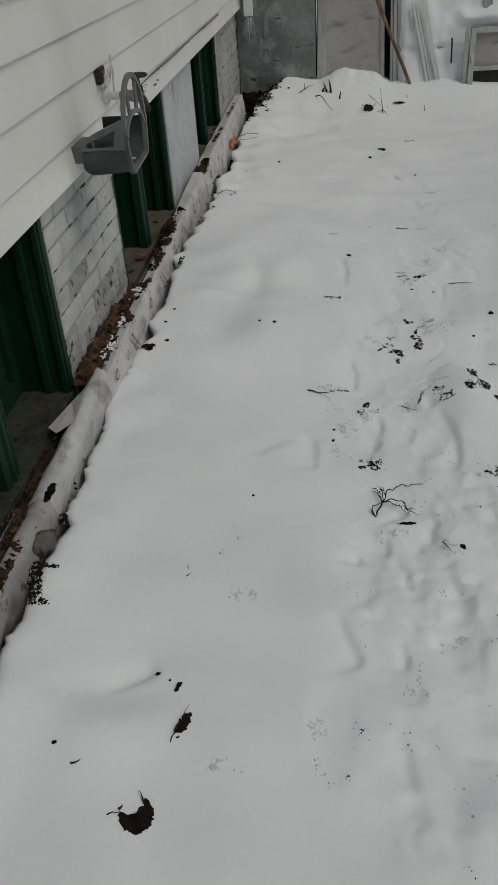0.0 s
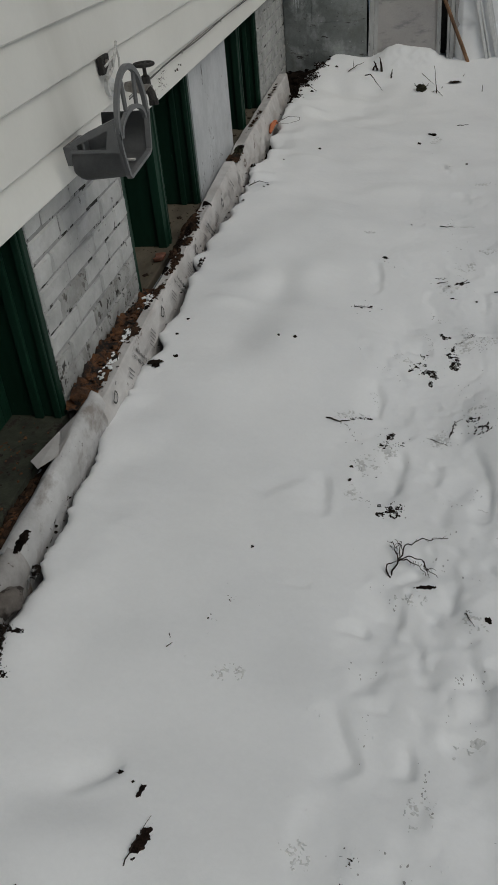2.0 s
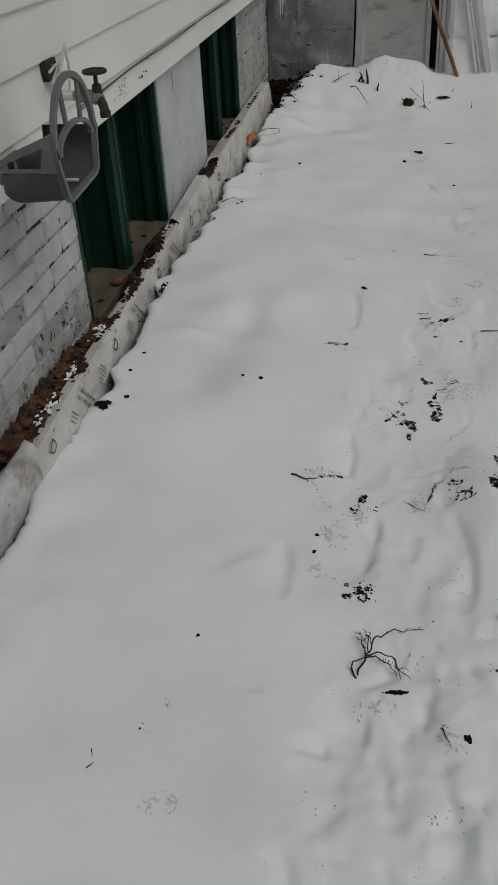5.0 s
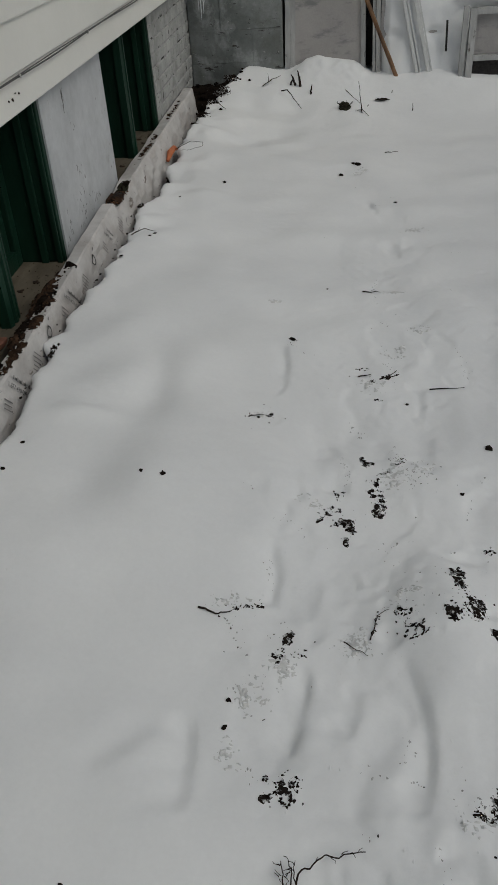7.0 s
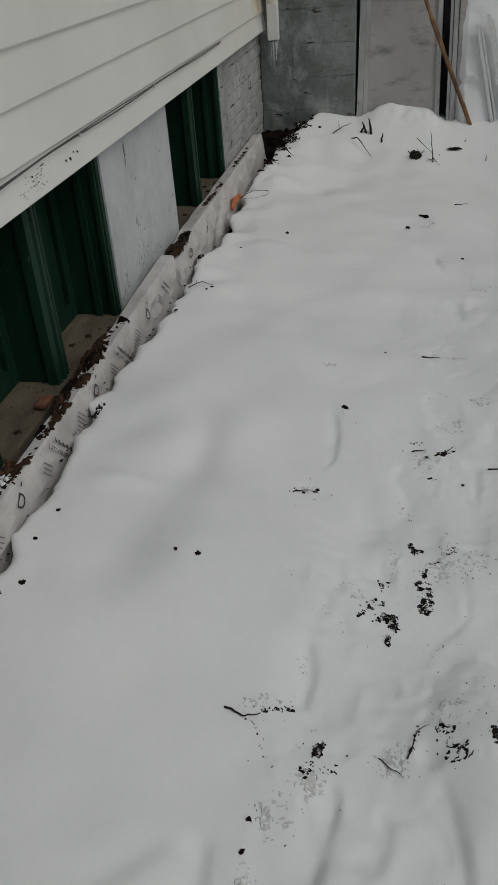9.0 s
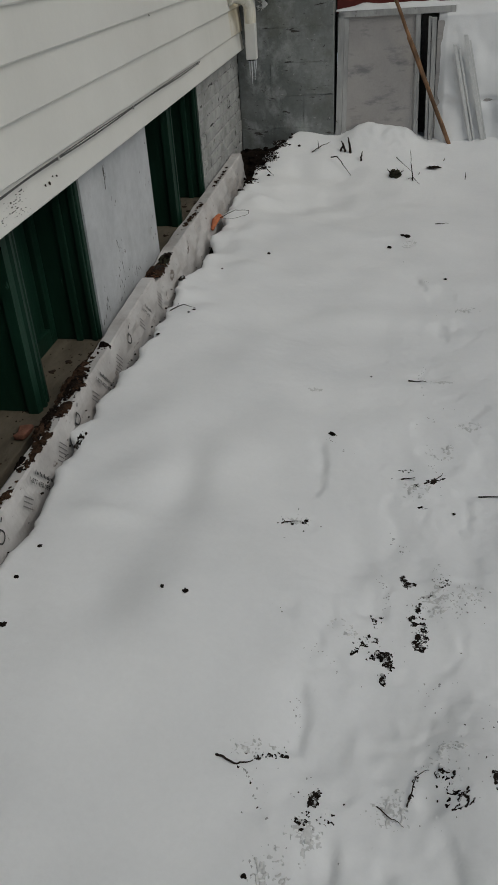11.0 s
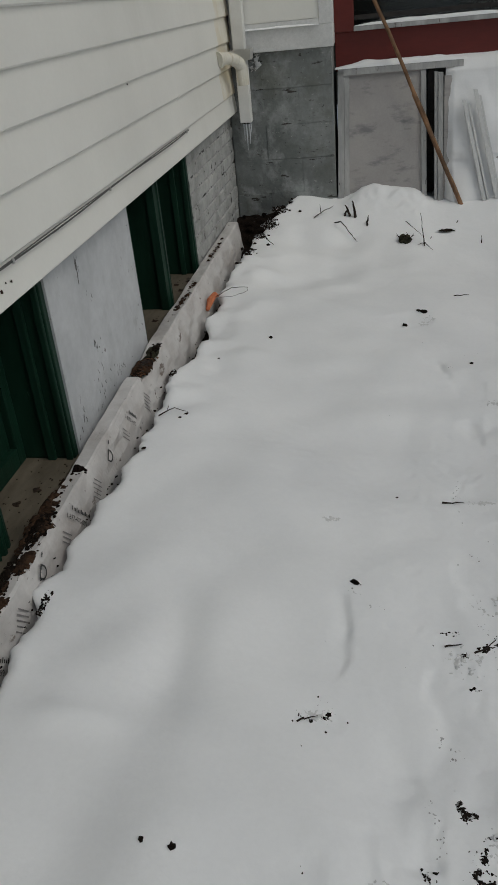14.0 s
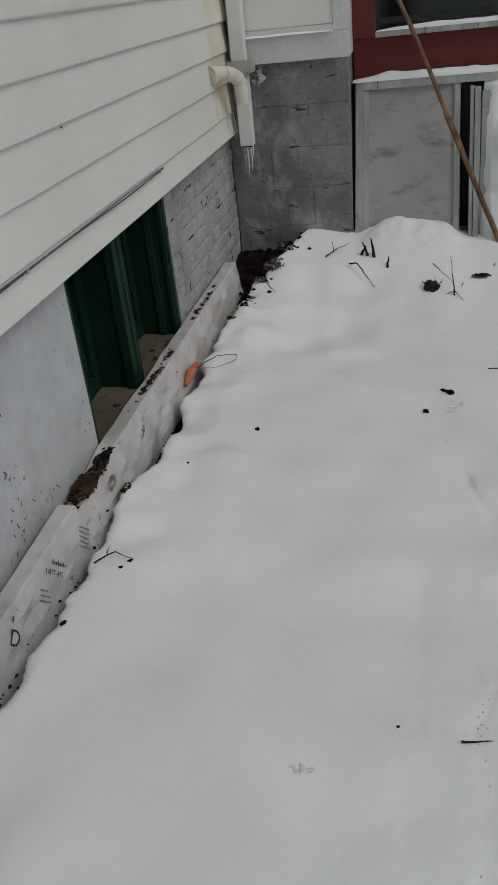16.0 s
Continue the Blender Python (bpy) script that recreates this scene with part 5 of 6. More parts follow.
part("trough", trough_loft(), PLASTIC, hanger, smooth=True)
part("side_lip", box(-0.788, -0.665, 2.336, 2.343, 0.722, 0.732, 0.002), PLASTIC, hanger)
part("side_bar", prism([(-0.665, 0.722), (-0.665, 0.800), (-0.682, 0.794), (-0.700, 0.722)], "y", 2.334, 2.342), PLASTIC, hanger)
part("top_bar", prism([(-0.665, 0.812), (-0.665, 0.792), (-0.700, 0.776), (-0.788, 0.738), (-0.788, 0.750), (-0.740, 0.778)], "y", 2.336, 2.352), PLASTIC, hanger)
part("rib", box(-0.775, -0.770, 2.338, 2.37, 0.725, 0.745, 0.001), PLASTIC, hanger)
part("rib", box(-0.755, -0.750, 2.338, 2.37, 0.725, 0.752, 0.001), PLASTIC, hanger)
part("inner_wall", prism([(-0.668, 0.70), (-0.668, 0.790), (-0.786, 0.738), (-0.786, 0.70)], "y", 2.372, 2.376), PLASTIC, hanger)
part("back_plate", box(-0.845, -0.785, 2.43, 2.55, 0.66, 0.715, 0.003), PLASTIC, hanger)


def arch(cy, cz, ry, rz, wide, a0, a1, x0, x1, n=26):
    bm = bmesh.new()
    rings = []
    for i in range(n + 1):
        a = a0 + (a1 - a0) * i / n
        o, q = (cy + ry * math.cos(a), cz + rz * math.sin(a)), (cy + (ry - wide) * math.cos(a), cz + (rz - wide) * math.sin(a))
        rings.append([bm.verts.new(v) for v in ((x0, *o), (x1, *o), (x1, *q), (x0, *q))])
    for r, s in zip(rings, rings[1:]):
        for k in range(4):
            bm.faces.new((r[k], r[(k + 1) % 4], s[(k + 1) % 4], s[k]))
    bm.faces.new(rings[0][::-1]), bm.faces.new(rings[-1])
    bmesh.ops.recalc_face_normals(bm, faces=bm.faces[:])
    return bm


part("outer_arch", arch(2.470, 0.765, 0.132, 0.158, 0.015, -0.02, math.pi + 0.08, -0.667, -0.656), PLASTIC, hanger)
part("inner_arch", arch(2.470, 0.752, 0.110, 0.060, 0.012, 0.0, math.pi, -0.667, -0.657), PLASTIC, hanger)
for a in (0.33, 0.62):
    ang = math.pi * a
    p0 = Vector((-0.6635, 2.470 + 0.100 * math.cos(ang), 0.752 + 0.050 * math.sin(ang)))
    p1 = Vector((-0.6635, 2.470 + 0.125 * math.cos(ang), 0.765 + 0.146 * math.sin(ang)))
    part("spoke", tube([p0, p1], 0.0060, 6), PLASTIC, hanger)
part("front_rim", sheet_loft([(2.334, 0.775), (2.346, 0.715), (2.368, 0.648), (2.383, 0.634), (2.56, 0.646), (2.582, 0.657), (2.608, 0.768)], -0.670, -0.656, 0.010), PLASTIC, hanger)
for k in range(2):
    part("slot_bar", box(-0.78, -0.68, 2.42 + 0.07 * k, 2.432 + 0.07 * k, 0.650, 0.656, 0.002), CORD, hanger, "pale bar inside the trough")

hanger.matrix_world = Matrix.Translation((0.0738, -0.140, 0.108)) @ Matrix.Diagonal((1.036, 1.0, 0.89, 1.0))

tap = thing("garden_tap", (0, 0, 0), "weathered garden tap with a dark round handwheel", "tap")
TX, TY, TZ = -0.668, 2.672, 0.868
part("pipe", tube([(-0.80, TY + 0.02, 0.808), (-0.72, TY + 0.01, 0.808)], 0.013, 12), TRIM, tap, "pipe stub painted with the wall")
part("flange", tube([(-0.796, TY + 0.02, 0.808), (-0.780, TY + 0.018, 0.808)], 0.026, 12), TRIM, tap)
part("body", tube([(-0.735, TY + 0.012, 0.808), (-0.715, TY + 0.008, 0.808), (-0.680, TY, 0.806), (-0.655, TY - 0.012, 0.803)], [0.013, 0.017, 0.018, 0.013], 12), BRASS, tap)
part("spout", tube([(-0.664, TY - 0.006, 0.803), (-0.652, TY - 0.018, 0.794), (-0.646, TY - 0.024, 0.775)], [0.013, 0.012, 0.012], 10), IRON, tap)
part("spout_collar", tube([(-0.646, TY - 0.024, 0.777), (-0.645, TY - 0.025, 0.762)], 0.0145, 10), IRON, tap)
part("bonnet", tube([(TX, TY, 0.806), (TX, TY, 0.836), (TX, TY, 0.840), (TX, TY, TZ)], [0.015, 0.012, 0.006, 0.005], 10), IRON, tap)
wheel = part("handwheel", tube([(TX + 0.027 * math.cos(a), TY + 0.027 * math.sin(a), TZ) for a in (2 * math.pi * k / 20 for k in range(21))], 0.0055, 8, False), IRON, tap, "dark cast handwheel")
for k in range(5):
    a = 2 * math.pi * k / 5 + 0.3
    part("wheel_spoke", tube([(TX, TY, TZ), (TX + 0.025 * math.cos(a), TY + 0.025 * math.sin(a), TZ)], 0.0038, 6), IRON, wheel)
plate = thing("wall_hook_plate", (0, 0, 0), "dark pitted metal plate with knotted pale cord on the siding", "bracket")
part("plate", box(-0.800, -0.783, 2.645, 2.715, 0.848, 0.897, 0.004), IRON, plate)
cord = part("cord", tube([(-0.776, 2.775, 0.916), (-0.768, 2.74, 0.905), (-0.758, 2.69, 0.890), (-0.752, 2.65, 0.872), (-0.745, 2.615, 0.868), (-0.752, 2.60, 0.852), (-0.766, 2.62, 0.845), (-0.772, 2.66, 0.86), (-0.770, 2.71, 0.885)], 0.0042, 6), CORD, plate, "knotted pale cord")
part("cord_end", tube([(-0.776, 2.765, 0.905), (-0.774, 2.775, 0.87), (-0.775, 2.765, 0.83), (-0.772, 2.745, 0.80)], 0.0035, 6), CORD, cord)
part("cord_end", tube([(-0.750, 2.64, 0.87), (-0.735, 2.60, 0.90), (-0.748, 2.57, 0.885)], 0.0035, 6), CORD, cord)
part("screw", tube([(-0.785, 2.68, 0.880), (-0.776, 2.68, 0.880)], 0.006, 8), BRASS, plate)

# ---- cable on the siding ----
cable = thing("wall_cable", (0, 0, 0), "thin grey double cable clipped along the siding lap", "cable")


def cable_run(dz, r):
    pts = []
    for k in range(40):
        y = 2.86 + (5.50 - 2.86) * k / 39
        sag = 0.012 * math.sin(y * 5.2) * dz - 0.030 * max(0.0, 1 - abs(y - 2.86) / 0.5)
        pts.append((SID_X + 0.003, y, 0.752 + 0.006 * dz + 0.35 * sag))
    return tube(pts, r, 6)


part("wire", cable_run(-0.6, 0.0024), CABLE, cable)
part("wire", cable_run(0.2, 0.0018), CABLE, cable)
for y in (3.58, 4.35, 5.46):
    part("clip", box(SID_X, SID_X + 0.008, y - 0.003, y + 0.003, 0.743, 0.756, 0.002), CORD, cable)
for y, z, h in ((3.50, 0.700, 0.014), (3.47, 0.702, 0.010), (3.56, 0.706, 0.010), (3.53, 0.712, 0.008), (4.72, 1.018, 0.009)):
    clod(SID_X - 0.002, y, h * 0.24, "dark speck of dirt stuck on the siding", DEADLEAF, y * 5, z, "dirt_speck", 1.4, "dirt", "dirt on the siding")

crumbs("siding_dirt", [(SID_X - 0.002, random.gauss(3.27, 0.05), random.uniform(0.664, 0.735), random.uniform(0.0008, 0.0024)) for k in range(70)], DEADLEAF, "dark peppering of dirt on the lowest siding lap", "dirt", 1.2)

# ---- downspout and overflow elbow ----
spout = thing("downspout", (0, 0, 0), "white square downspout ending in a wide cup in the house corner", "downspout")
part("upper_pipe", box(-0.772, -0.705, 6.675, 6.742, 0.98, 3.2, 0.006), PVC, spout)
cm = bmesh.new()
for a, b, z0, z1 in ((0.051, 0.058, 0.930, 0.985),):
    lo = [cm.verts.new((-0.728 + sx * a, 6.70 + sy * a, z0)) for sx, sy in ((-1, -1), (1, -1), (1, 1), (-1, 1))]
    hi = [cm.verts.new((-0.728 + sx * b, 6.70 + sy * b, z1)) for sx, sy in ((-1, -1), (1, -1), (1, 1), (-1, 1))]
    for k in range(4):
        cm.faces.new((lo[k], lo[(k + 1) % 4], hi[(k + 1) % 4], hi[k]))
    cm.faces.new(lo[::-1])
bmesh.ops.solidify(cm, geom=cm.faces[:], thickness=0.004)
part("cup", cm, PVC, spout)
part("lower_pipe", box(-0.765, -0.700, 6.665, 6.728, 0.605, 0.94, 0.006), PVC, spout)
# the pipe is solid: a dark plate gives the shade of its opening
part("mouth", box(-0.757, -0.708, 6.672, 6.72, 0.600, 0.606), IRON, spout, "dark plate for the shaded hollow of the pipe mouth")
for k, (x, y, l) in enumerate(((-0.75, 6.69, 0.10), (-0.735, 6.68, 0.15), (-0.72, 6.69, 0.12), (-0.712, 6.70, 0.06))):
    part("icicle", tube([(x, y, 0.606), (x + 0.002, y, 0.606 - l * 0.5), (x, y + 0.002, 0.606 - l)], [0.006, 0.004, 0.001], 6), ICE, spout, "thin icicle")
elbow = thing("pipe_elbow", (0, 0, 0), "white plastic pipe elbow coming out of the siding, yellow-stained", "pipe")
arc = [(-0.805, 6.36, 0.962), (-0.785, 6.38, 0.964)] + [(-0.785 + 0.075 * math.sin(a), 6.38 + 0.20 * math.sin(a) * 0.9, 0.964 - 0.075 * (1 - math.cos(a))) for a in (math.pi / 2 * k / 8 for k in range(1, 9))]
part("bend", tube(arc, 0.031, 16), PVC_OLD, elbow, smooth=True)
part("flange", tube([(-0.796, 6.355, 0.962), (-0.786, 6.368, 0.963)], 0.040, 16), PVC_OLD, elbow)
part("end_collar", tube([(-0.711, 6.560, 0.893), (-0.709, 6.564, 0.845), (-0.708, 6.566, 0.815)], [0.033, 0.033, 0.031], 16), PVC_OLD, elbow)
for a in (0.35, 0.75, 1.1):
    q = Vector((-0.785 + 0.075 * math.sin(a), 6.38 + 0.18 * math.sin(a), 0.964 - 0.075 * (1 - math.cos(a))))
    d = Vector((0.075 * math.cos(a), 0.18 * math.cos(a), -0.075 * math.sin(a))).normalized() * 0.0015
    part("seam", tube([q - d, q + d], 0.0330, 16), PVC_OLD, elbow)
fray = thing("frayed_caulk", (0, 0, 0), "pale frayed strands of old caulk beside the downspout", "caulk")
for k in range(9):
    x, z = random.uniform(-0.70, -0.66), random.uniform(0.86, 0.96)
    dx, dz = random.uniform(0.01, 0.035), random.uniform(-0.02, 0.02)
    part("strand", tube([(x, BACK_Y - 0.008, z), (x + dx * 0.5, BACK_Y - 0.016, z + dz * 0.7), (x + dx, BACK_Y - 0.010, z + dz)], [0.003, 0.0022, 0.0008], 5), CORD, fray)

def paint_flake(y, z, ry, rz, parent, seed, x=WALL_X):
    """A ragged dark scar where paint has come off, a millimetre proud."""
    n, verts, tilt = 18, [(x + 0.0012, y, z)], 0.7 * math.sin(seed * 7.0)
    for k in range(n):
        a = 2 * math.pi * k / n
        r = 0.55 + 0.75 * abs(noise.noise((math.cos(a) * 2.2 + seed, math.sin(a) * 2.2, seed))) + 0.5 * noise.noise((math.cos(a) * 5, math.sin(a) * 5, seed * 3))
        verts.append((x + 0.001, y + ry * r * math.cos(a) + tilt * rz * r * math.sin(a), z + rz * r * math.sin(a)))
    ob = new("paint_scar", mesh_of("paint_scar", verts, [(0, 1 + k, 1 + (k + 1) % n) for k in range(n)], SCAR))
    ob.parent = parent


SCAR = material("bare_scar", (0.035, 0.033, 0.03), (0.12, 0.115, 0.105), 60.0, 0.95, 0.6, 160.0)
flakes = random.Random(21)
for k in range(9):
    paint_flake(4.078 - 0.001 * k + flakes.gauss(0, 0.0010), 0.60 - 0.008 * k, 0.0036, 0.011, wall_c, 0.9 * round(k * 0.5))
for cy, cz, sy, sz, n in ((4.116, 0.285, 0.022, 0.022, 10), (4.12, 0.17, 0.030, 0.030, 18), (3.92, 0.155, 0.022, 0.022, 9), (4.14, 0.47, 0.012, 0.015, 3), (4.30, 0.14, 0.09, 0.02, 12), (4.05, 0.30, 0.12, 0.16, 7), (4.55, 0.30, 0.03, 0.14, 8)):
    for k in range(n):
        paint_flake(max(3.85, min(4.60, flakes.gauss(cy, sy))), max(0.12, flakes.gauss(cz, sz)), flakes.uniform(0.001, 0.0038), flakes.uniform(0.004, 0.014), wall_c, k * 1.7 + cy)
for k in range(8):
    cx, cz = random.uniform(-0.695, -0.645), random.uniform(0.865, 0.965)
    me = lump_mesh("caulk_lump", random.uniform(0.008, 0.017), k * 3.1, TRIM, 0.8, 2, 1.1)
    ob = new("caulk_lump", me)
    ob.parent = fray
    ob.matrix_world = Matrix.Translation((cx, BACK_Y - 0.003, cz)) @ Matrix.Diagonal((1.0, 0.35, 1.0, 1.0))

# ---- leaning storm frames ----
def lean(z, base=6.80, slope=0.19):
    return base + slope * (z - 0.1)


def leaning_bar(x0, x1, z0, z1, thick, mat, parent, name, shift=0.0, xtop=0.0, label=""):
    """A bar in the leaning plane; xtop shifts its upper end along x."""
    bm = bmesh.new()
    cells = []
    n = 8
    for i in range(n + 1):
        z = z0 + (z1 - z0) * i / n
        o = xtop * i / n + 0.0012 * noise.noise((x0 * 30, z * 14, 0))
        y = lean(z) - shift
        cells.append([bm.verts.new(v) for v in ((x0 + o, y - thick, z), (x1 + o, y - thick, z), (x1 + o, y, z), (x0 + o, y, z))])
    for a, b in zip(cells, cells[1:]):
        for k in range(4):
            bm.faces.new((a[k], a[(k + 1) % 4], b[(k + 1) % 4], b[k]))
    bm.faces.new(cells[0][::-1]), bm.faces.new(cells[-1])
    bmesh.ops.recalc_face_normals(bm, faces=bm.faces[:])
    return part(name, bm, mat, parent, label)


def level_bar(x0, x1, z0, z1, thick, mat, parent, name, shift=0.0, label=""):
    return leaning_bar(x0, x1, z0, z1, thick, mat, parent, name, shift, 0.0, label)


storm = thing("storm_window", (0, 0, 0), "weathered white-framed storm window with cloudy plastic sheet, leaning on the porch", "storm window")
leaning_bar(-0.234, -0.198, 0.03, 0.815, 0.030, OLDWOOD, storm, "stile", 0.0, 0.016)
leaning_bar(-0.196, -0.168, 0.03, 0.785, 0.022, OLDWOOD, storm, "inner_stile", 0.0, 0.014)
leaning_bar(0.256, 0.284, 0.03, 0.785, 0.026, OLDWOOD, storm, "stile", 0.0, -0.008)
level_bar(-0.218, 0.480, 0.787, 0.822, 0.030, OLDWOOD, storm, "top_rail")
sheet = leaning_bar(-0.166, 0.255, 0.03, 0.785, 0.004, SHEET, storm, "plastic_sheet", 0.008, label="cloudy embossed plastic sheet")

panel = thing("storm_window", (0, 0, 0), "snow-covered white storm frame leaning beside the first", "storm window")
leaning_bar(0.328, 0.345, 0.02, 0.770, 0.028, OLDWOOD, panel, "stile", 0.022, -0.006)
leaning_bar(0.349, 0.376, 0.02, 0.765, 0.034, OLDWOOD, panel, "stile", 0.022, -0.006)
leaning_bar(0.378, 0.78, 0.02, 0.745, 0.006, SHEET, panel, "plastic_sheet", 0.020)
# narrow dark strip drawn for a small upright slot
leaning_bar(0.772, 0.784, 0.20, 0.37, 0.012, IRON, panel, "latch_strip", 0.085, 0.0, "dark narrow upright strip")
for x, top, w, sh in ((0.628, 0.62, 0.020, 0.075), (0.655, 0.60, 0.012, 0.07), (0.700, 0.67, 0.022, 0.08), (0.725, 0.64, 0.010, 0.072)):
    strip = thing("wood_strip", (0, 0, 0), "slim weathered white strip of wood leaning in the snow", "wood strip", "leaning strips")
    leaning_bar(x - 0.012, x - 0.012 + w, 0.0, top, 0.02, TRIM, strip, "batten", sh, -0.145 * top / 0.62)
# dark strip standing in for the shade in the gap between frames
solid("dark_gap_board", box(0.288, 0.326, 6.95, 6.97, 0.0, 0.78), IRON, "dark strip added for the shade between the leaning frames", "board")

sash3 = thing("old_window_sash", (0, 0, 0), "old white window sash leaning half buried in snow", "window sash")
leaning_bar(0.850, 0.880, -0.02, 0.445, 0.030, OLDWOOD, sash3, "stile", 0.12, 0.02)
leaning_bar(0.890, 0.930, -0.02, 0.430, 0.036, OLDWOOD, sash3, "stile", 0.12, 0.02)
leaning_bar(0.95, 1.60, 0.400, 0.436, 0.036, OLDWOOD, sash3, "top_rail", 0.12)
leaning_bar(0.93, 1.60, 0.150, 0.178, 0.036, OLDWOOD, sash3, "cross_rail", 0.12)
leaning_bar(1.60, 1.64, -0.02, 0.436, 0.036, OLDWOOD, sash3, "stile", 0.12)
# opaque pale sheet colour stands for snow reflected in this glass
leaning_bar(0.932, 1.60, 0.179, 0.399, 0.004, SHEET, sash3, "pane", 0.105)
leaning_bar(0.932, 1.60, -0.02, 0.149, 0.004, IRON, sash3, "dark_pane", 0.105)
sash4 = thing("old_window_sash", (0, 0, 0), "old white window sash with dark glass leaning on the porch", "window sash")
leaning_bar(1.00, 1.035, 0.45, 0.85, 0.03, OLDWOOD, sash4, "stile", 0.03)
leaning_bar(1.037, 1.065, 0.45, 0.85, 0.024, OLDWOOD, sash4, "stile", 0.03)
leaning_bar(1.066, 1.70, 0.45, 0.85, 0.004, GLASS, sash4, "pane", 0.02)


def snow_bank():
    """Snow lying over and between the leaning frames."""
    verts, faces, nx, nz = [], [], 130, 46
    for i in range(nx + 1):
        x = 0.385 + 3.0 * (i / nx) ** 1.5
        for k in range(nz + 1):
            u = k / nz
            z = 0.02 + 0.76 * u
            out = 0.026 + 0.05 * (1 - u) ** 2 + 0.020 * noise.noise((x * 5.0, z * 5.0, 3.0)) + 0.006 * noise.noise((x * 17, z * 17, 1.0))
            if x > 0.80:
                out += 0.05 * max(0.0, 1 - abs(z - 0.50) / 0.07) * min(1.0, (x - 0.80) / 0.06)
                if x > 0.93 and 0.15 < z < 0.42:
                    out -= 0.03
            if x < 0.43:
                out *= (x - 0.385) / 0.045 * 0.8 + 0.2
            hole = math.exp(-((x - 0.455) / 0.055) ** 2 - ((z - 0.30) / 0.03) ** 2) + math.exp(-((x - 0.70) / 0.06) ** 2 - ((z - 0.30) / 0.022) ** 2)
            out -= 0.03 * hole
            verts.append((x, lean(z) - out - 0.012, z + 0.012 * noise.noise((x * 6, 0, 5.0)) * u))
        verts.append((x, lean(0.80) + 0.04, 0.83 + 0.02 * noise.noise((x * 5, 0, 2))))
        verts.append((x, RED_Y, 0.84 + 0.015 * noise.noise((x * 6, 2, 2))))
    m = nz + 3
    for i in range(nx):
        for k in range(m - 1):
            a = i * m + k
            faces.append((a, a + m, a + m + 1, a + 1))
    tagged(new("snow_bank", mesh_of("snow_bank", verts, faces, SNOW, True)), "thick snow plastered over the leaning storm frames", "snow")


snow_bank()
snow_ridge("snow_ledge", -0.235, 0.50, 6.905, RED_Y - 0.002, 0.822, 0.035, "rounded snow lying along the top of the storm frame", 5.0)
pole = thing("wooden_pole", (0, 0, 0), "long brown wooden pole leaning from snow against the porch", "pole")
P0, P1 = Vector((0.482, 6.69, 0.06)), Vector((-0.175, 7.0, 1.52))
part("shaft", tube([P0.lerp(P1, k / 24) + 0.004 * noise.noise_vector((k * 0.6, 1, 1)) + Vector((0.006 * math.sin(k / 24 * 3.1), 0, 0)) for k in range(25)], [0.0112 - 0.0015 * k / 24 for k in range(25)], 10), POLEWOOD, pole, smooth=True)
part("sleeve", tube([P0.lerp(P1, 0.0), P0.lerp(P1, 0.42)], [0.0125, 0.0120], 10), POLEWOOD, pole)
# orange scrap and its wire by the far wrap
solid("orange_scrap", tube([(-0.738, 5.24, 0.010), (-0.730, 5.29, 0.040), (-0.722, 5.35, 0.045), (-0.712, 5.38, 0.03)], [0.008, 0.017, 0.014, 0.005], 7), ORANGE, "faded orange plastic scrap stuck between wrap and snow", "scrap")
twig([(-0.71, 5.32, 0.02), (-0.65, 5.40, 0.03), (-0.585, 5.45, 0.02), (-0.58, 5.42, 0.012), (-0.64, 5.36, 0.01), (-0.70, 5.33, 0.015)], 0.0026, "loop of thin dark wire on the snow", "wire_loop")


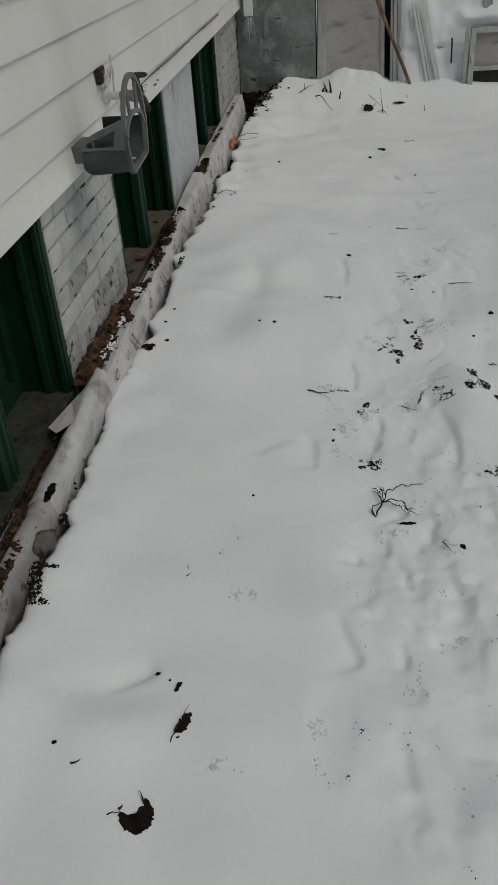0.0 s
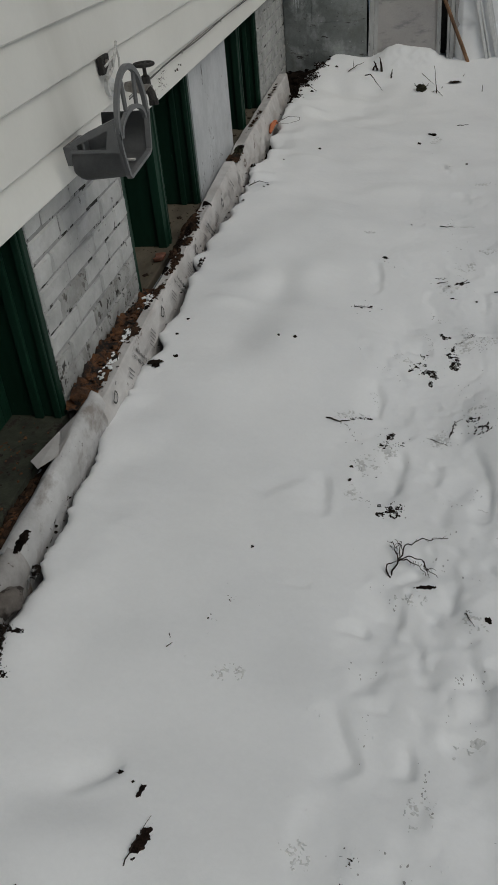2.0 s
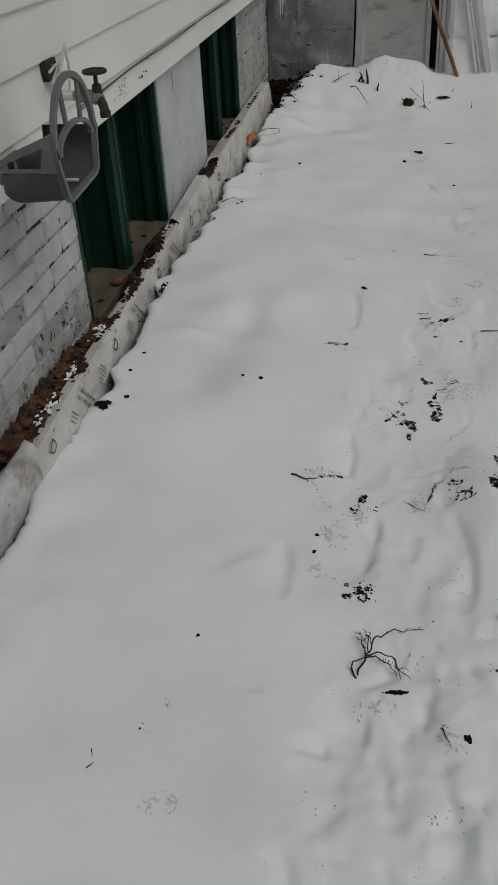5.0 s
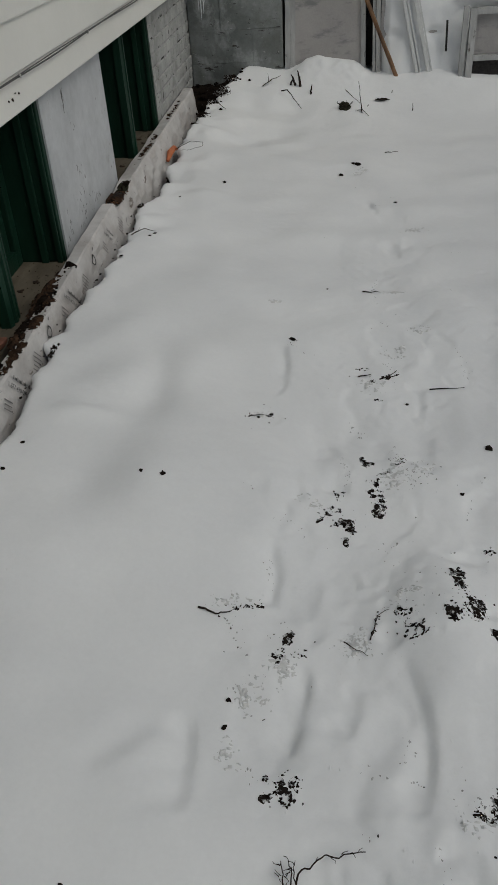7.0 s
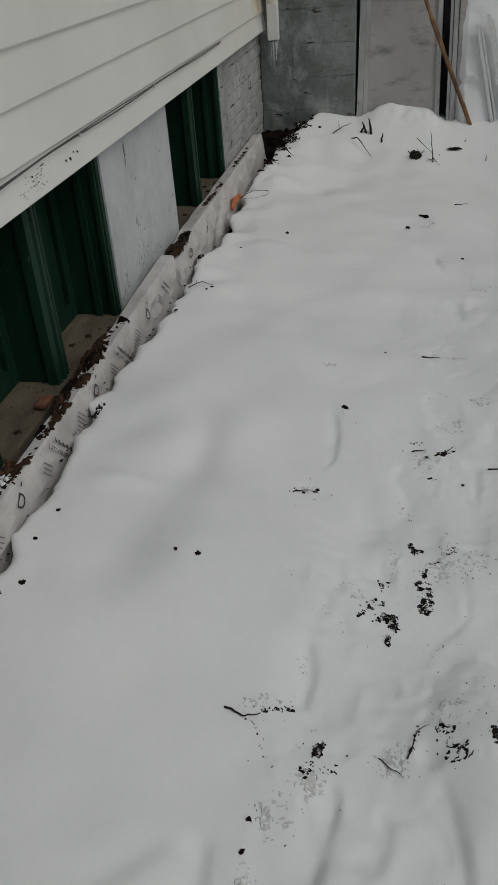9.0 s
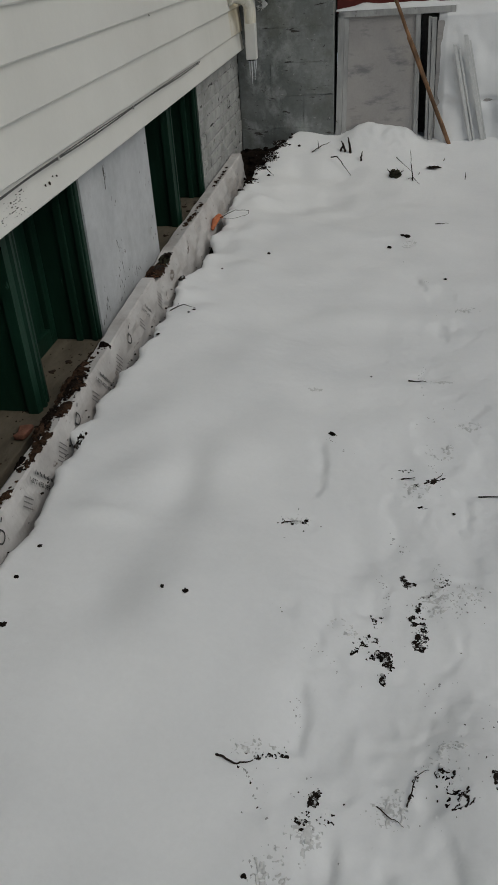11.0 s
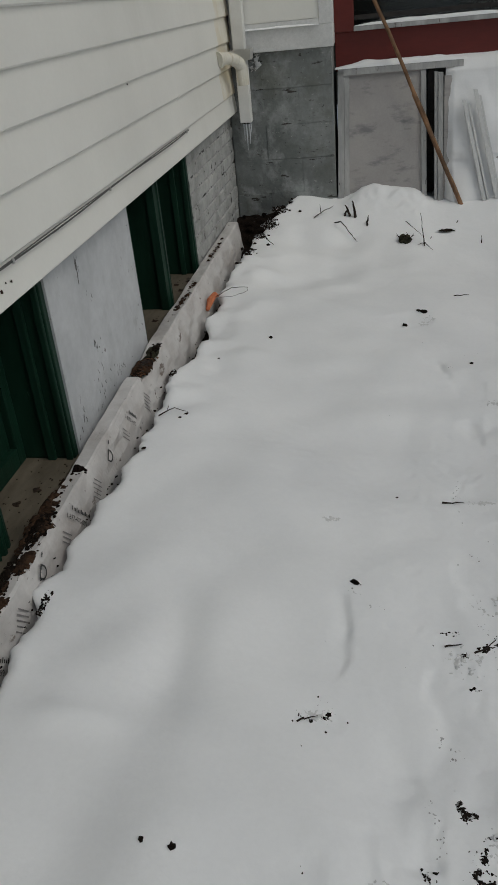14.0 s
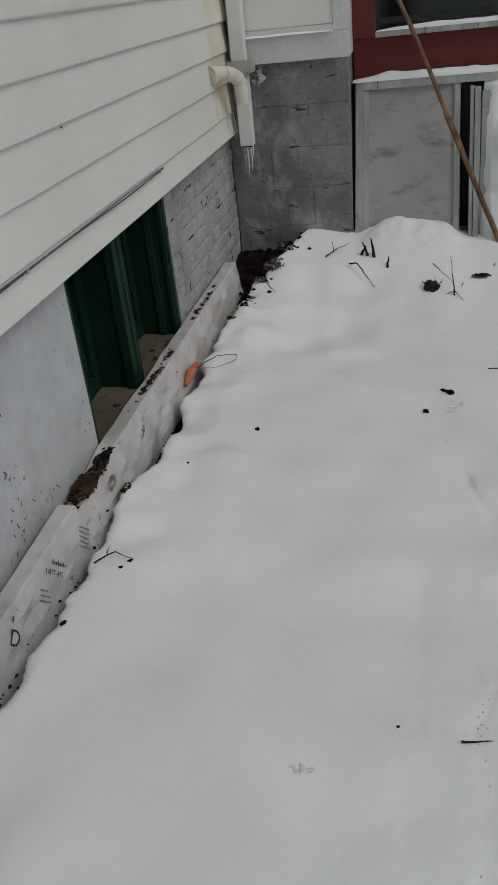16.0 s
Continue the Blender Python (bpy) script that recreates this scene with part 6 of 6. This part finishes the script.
# ---- bricks, last ----
def brick_mesh(length, height, seed, mat, c=0.006, d=0.006):
    rng = random.Random(seed)
    j = lambda: rng.uniform(-0.0022, 0.0022)
    back = [(-0.02, 0, 0), (-0.02, length, 0), (-0.02, length, height), (-0.02, 0, height)]
    mid = [(-d, j(), j()), (-d, length + j(), j()), (-d, length + j(), height + j()), (-d, j(), height + j())]
    cy, cz = length / 2, height / 2
    ring = [(0.0 + j(), c + j(), c + j()), (j(), cy, c * 0.8 + j()), (0.0 + j(), length - c + j(), c + j()), (j(), length - c, cz), (0.0 + j(), length - c + j(), height - c + j()), (j(), cy, height - c * 0.8 + j()), (0.0 + j(), c + j(), height - c + j()), (j(), c, cz)]
    verts = back + mid + ring + [(0.001 + j(), cy, cz)]
    f = [(0, 1, 5, 4), (1, 2, 6, 5), (2, 3, 7, 6), (3, 0, 4, 7)]
    f += [(4, 5, 10, 9, 8), (5, 6, 12, 11, 10), (6, 7, 14, 13, 12), (7, 4, 8, 15, 14)]
    f += [(8 + k, 8 + (k + 1) % 8, 16) for k in range(8)]
    return mesh_of("brick", verts, f, mat)


def brick_field(parent, y0, y1, z0, z1, length, height, joint, mat, rng, low=None):
    # low, if given, is the darker and more spotted material near the ground
    flaked = [brick_mesh(length - joint, height - joint, s + 20, low) for s in range(5)] if low else []
    whole = [brick_mesh(length - joint, height - joint, s, mat) for s in range(7)]
    cut = {}
    row, z = 0, z0
    while z < z1 - 0.02:
        y = y0 - (length / 2 if row % 2 else 0.0)
        while y < y1 - 0.01:
            a, b = max(y, y0), min(y + length, y1)
            if b - a > 0.03:
                if b - a > length - 0.003:
                    me = rng.choice(flaked if low and z < 0.22 + rng.uniform(-0.06, 0.10) else whole)
                else:
                    key = (round(b - a, 3))
                    me = cut.setdefault(key, brick_mesh(b - a - joint, height - joint, int(key * 1000), mat))
                    if low and z < 0.22:
                        me = brick_mesh(b - a - joint, height - joint, int(key * 1000), low)
                ob = new("brick", me)
                ob.parent = parent
                ob.location = (WALL_X + rng.uniform(-0.0025, 0.002), a + joint / 2, z + joint / 2)
            y += length
        z += height
        row += 1


brick_field(wall_b, 2.05, 2.81, -0.0214, 0.68, 0.21, 0.0668, 0.007, BRICK, random.Random(4), BRICK_LOW_DARK)
brick_field(wall_d, 5.62, 6.785, -0.0214, 0.68, 0.21, 0.0668, 0.007, BRICK_GREY, random.Random(9))
rng = random.Random(3)
for row in range(6):
    for col in range(3):
        a, b = -0.838 + 0.40 * col - (0.2 if row % 2 else 0.0), 0.0
        a, b = max(a, -0.838), min(a + 0.40, -0.245)
        if b - a > 0.04:
            ob = new("block", brick_mesh(b - a - 0.001, 0.192, row * 7 + col, GREYWALL, 0.002, 0.0008))
            ob.parent = wall_n
            ob.matrix_local = Matrix(((0, 1, 0, a + 0.002), (-1, 0, 0, BACK_Y + 0.003), (0, 0, 1, -0.205 + 0.193 * row), (0, 0, 0, 1)))
